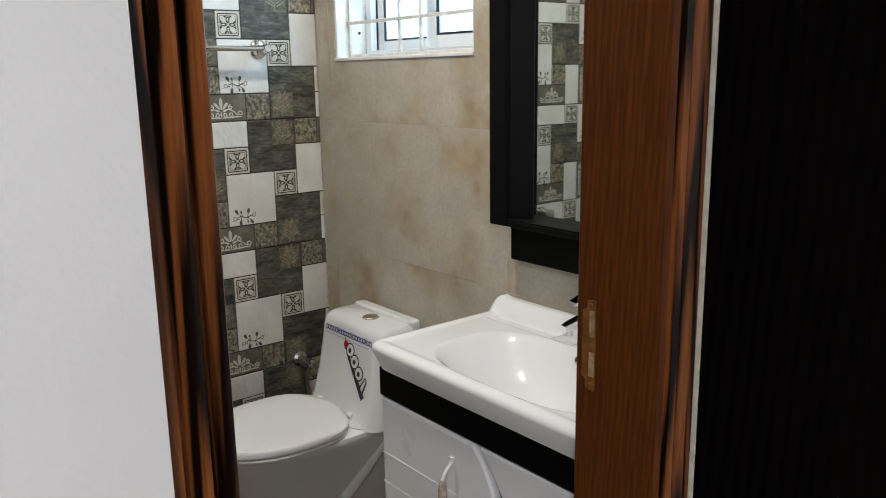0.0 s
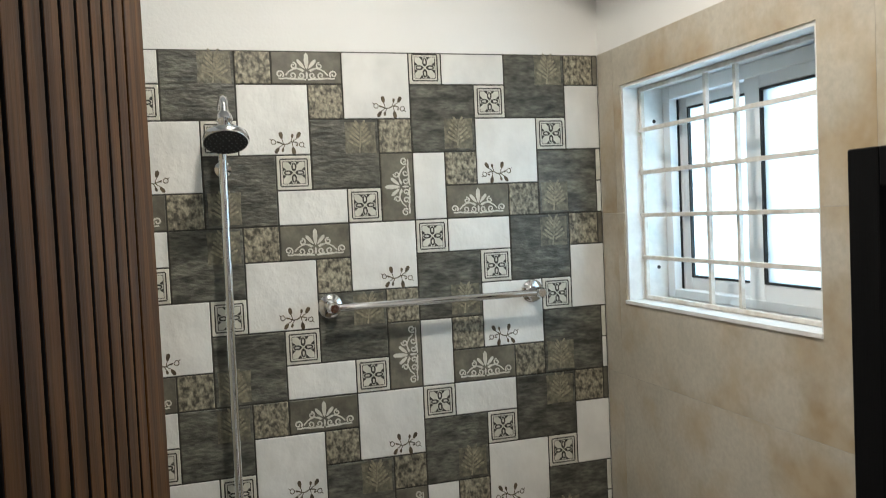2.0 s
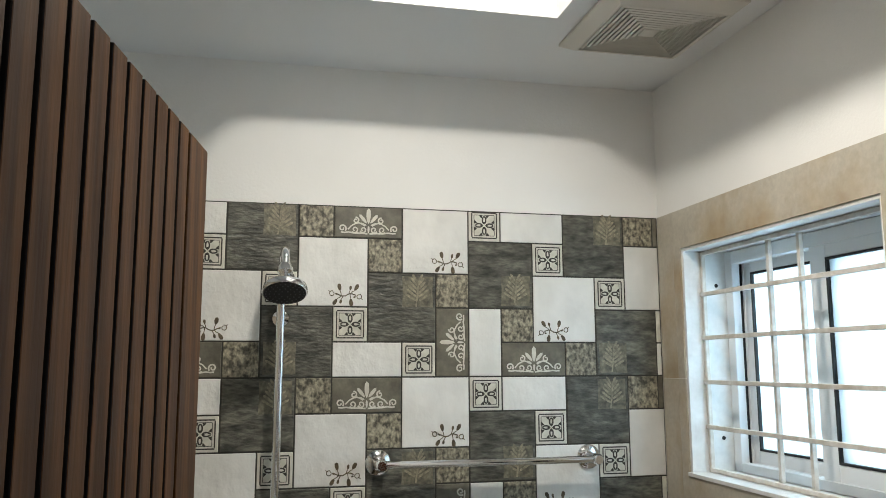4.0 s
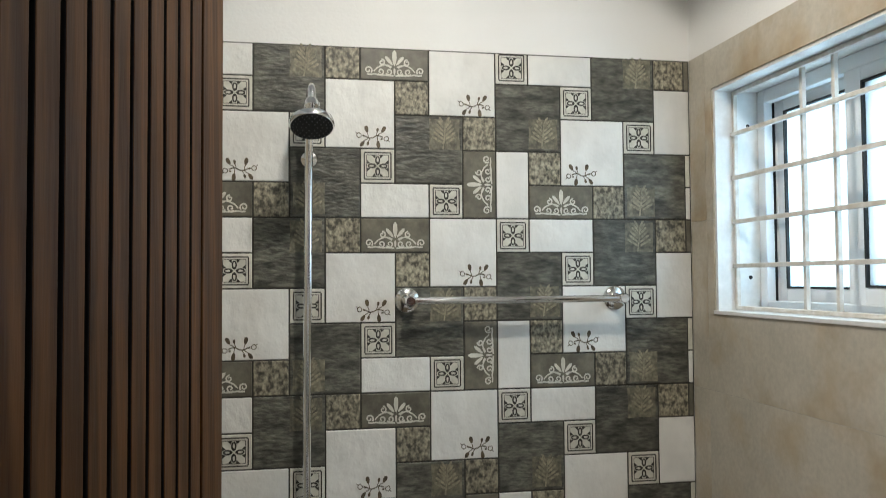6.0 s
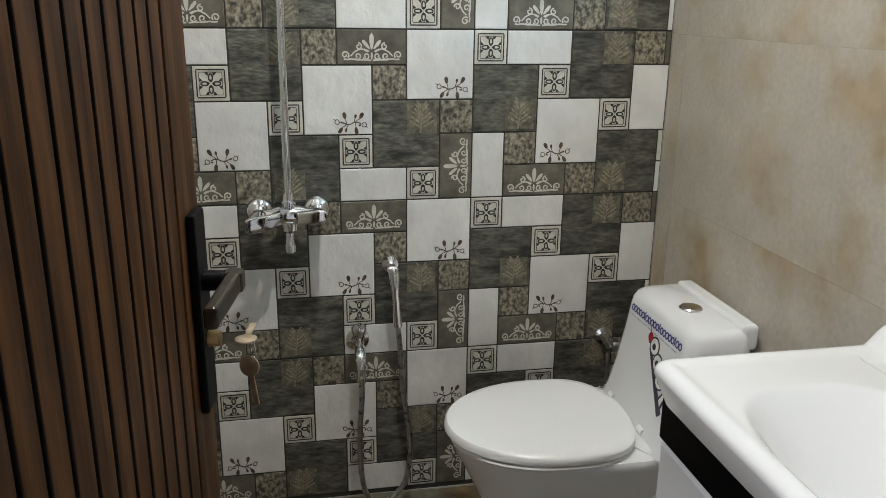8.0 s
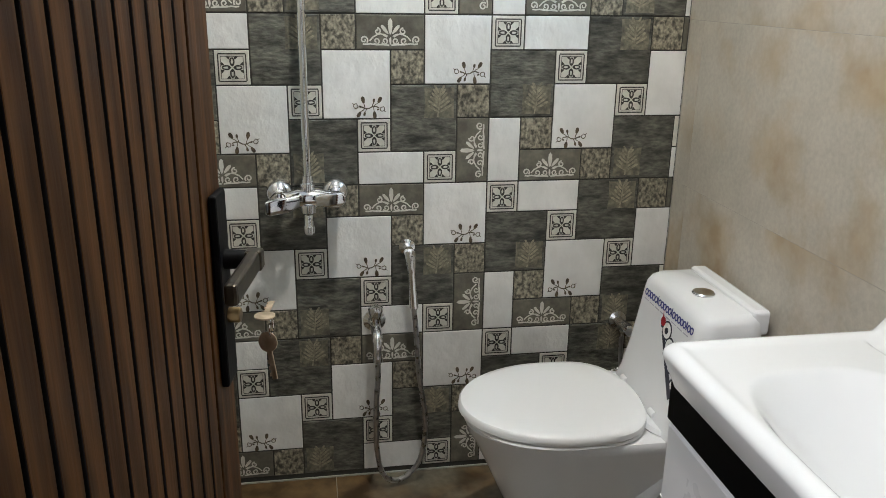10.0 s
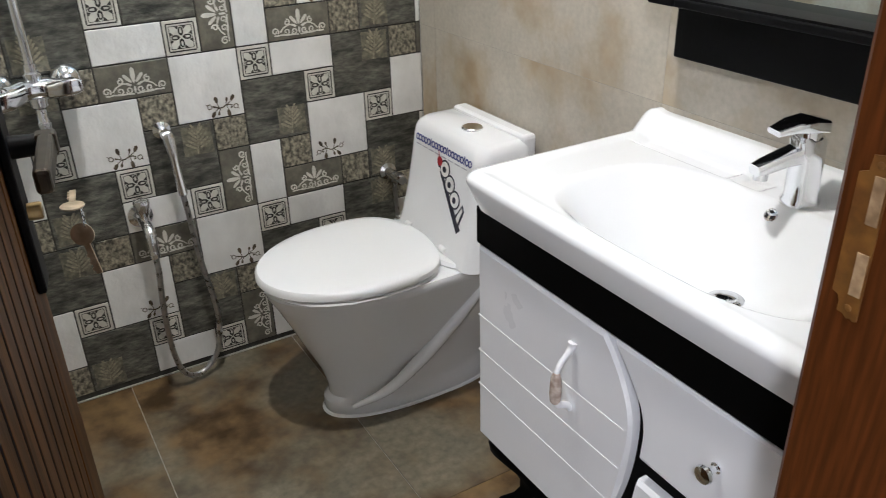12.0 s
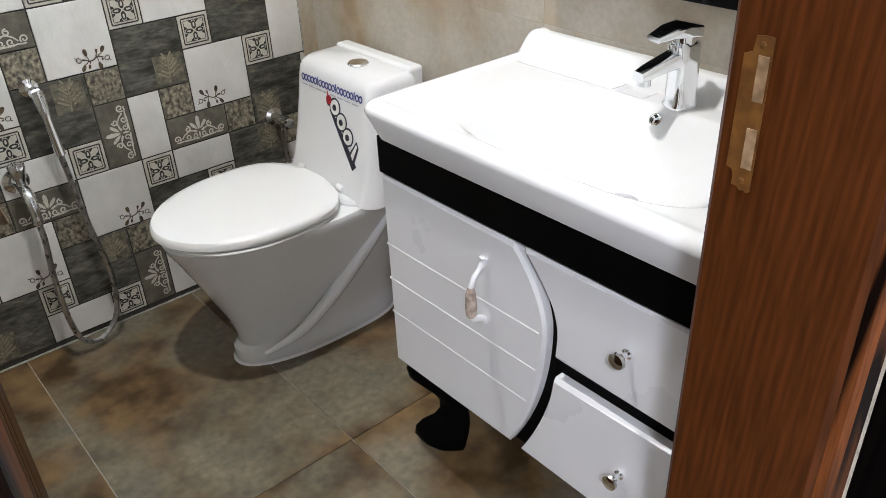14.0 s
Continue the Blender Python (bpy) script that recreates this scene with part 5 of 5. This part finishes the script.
# beige wall tiles, one object each, cut round the window
def beige_tiles(wall, x_face, out, y0, y1, joints_y, hole=None):
    zs = [0.0] + [2.0935 - CELL * 5 * k for k in (4, 3, 2, 1)] + [TILE_TOP]
    ys = [y0] + [y for y in joints_y if y0 < y < y1] + [y1]
    for a, b in zip(ys, ys[1:]):
        for c, d in zip(zs, zs[1:]):
            g = 0.0005
            rects = [(a + g, b - g, c + g, d - g)]
            if hole:
                cut = []
                for p, q, r, s in rects:
                    if q <= hole[0] or p >= hole[1] or s <= hole[2] or r >= hole[3]:
                        cut.append((p, q, r, s))
                        continue
                    if p < hole[0]:
                        cut.append((p, hole[0], r, s))
                    if q > hole[1]:
                        cut.append((hole[1], q, r, s))
                    lo, hi = max(p, hole[0]), min(q, hole[1])
                    if r < hole[2]:
                        cut.append((lo, hi, r, hole[2]))
                    if s > hole[3]:
                        cut.append((lo, hi, hole[3], s))
                rects = cut
            if not rects:
                continue
            bm = bmesh.new()
            for p, q, r, s in rects:
                box(bm, min(x_face, x_face + out), max(x_face, x_face + out), p, q, r, s)
            part("wall_tile", bm, BEIGE, wall)


part("grout_bed", boxed(XE + 0.0005, XE + 0.006, YS, WIN[0] - 0.001, 0, TILE_TOP - 0.001), PALE_GROUT, wall_e)
part("grout_bed", boxed(XE + 0.0005, XE + 0.006, WIN[0] - 0.001, YN, 0, WIN[2] - 0.001), PALE_GROUT, wall_e)
beige_tiles(wall_e, XE, 0.0055, YS + 0.002, YN - 0.0005, (1.550, 2.383), (WIN[0], WIN[1], WIN[2], WIN[3]))
part("grout_bed", boxed(XW - 0.006, XW - 0.0005, YS, YN, 0, TILE_TOP - 0.001), PALE_GROUT, wall_w)
beige_tiles(wall_w, XW, -0.0055, YS + 0.002, YN - 0.0005, (1.20, 2.033))

# floor tiles
xs = [XW, 0.101, 0.558, 1.015, 1.472, XE + 0.002]
ys = [0.760, 1.657, YN]
for a, b in zip(xs, xs[1:]):
    for c, d in zip(ys, ys[1:]):
        if b - a < 0.012:
            continue
        g = 0.0013
        bm = bmesh.new()
        outline = [(a + g, c + g), (b - g, c + g), (b - g, d - g), (a + g, d - g)]
        prism(bm, [(x, y) for x, y in outline], "z", -0.003, 0.0)
        part("floor_tile", bm, FLOOR_TILE, floor)

part("joint_line", boxed(XW + 0.001, XE - 0.001, YN - 0.0028, YN + 0.0015, 0.0005, 0.0050, bevel=0.0006, segments=1), PALE_GROUT, wall_n, "pale grout line along the floor")
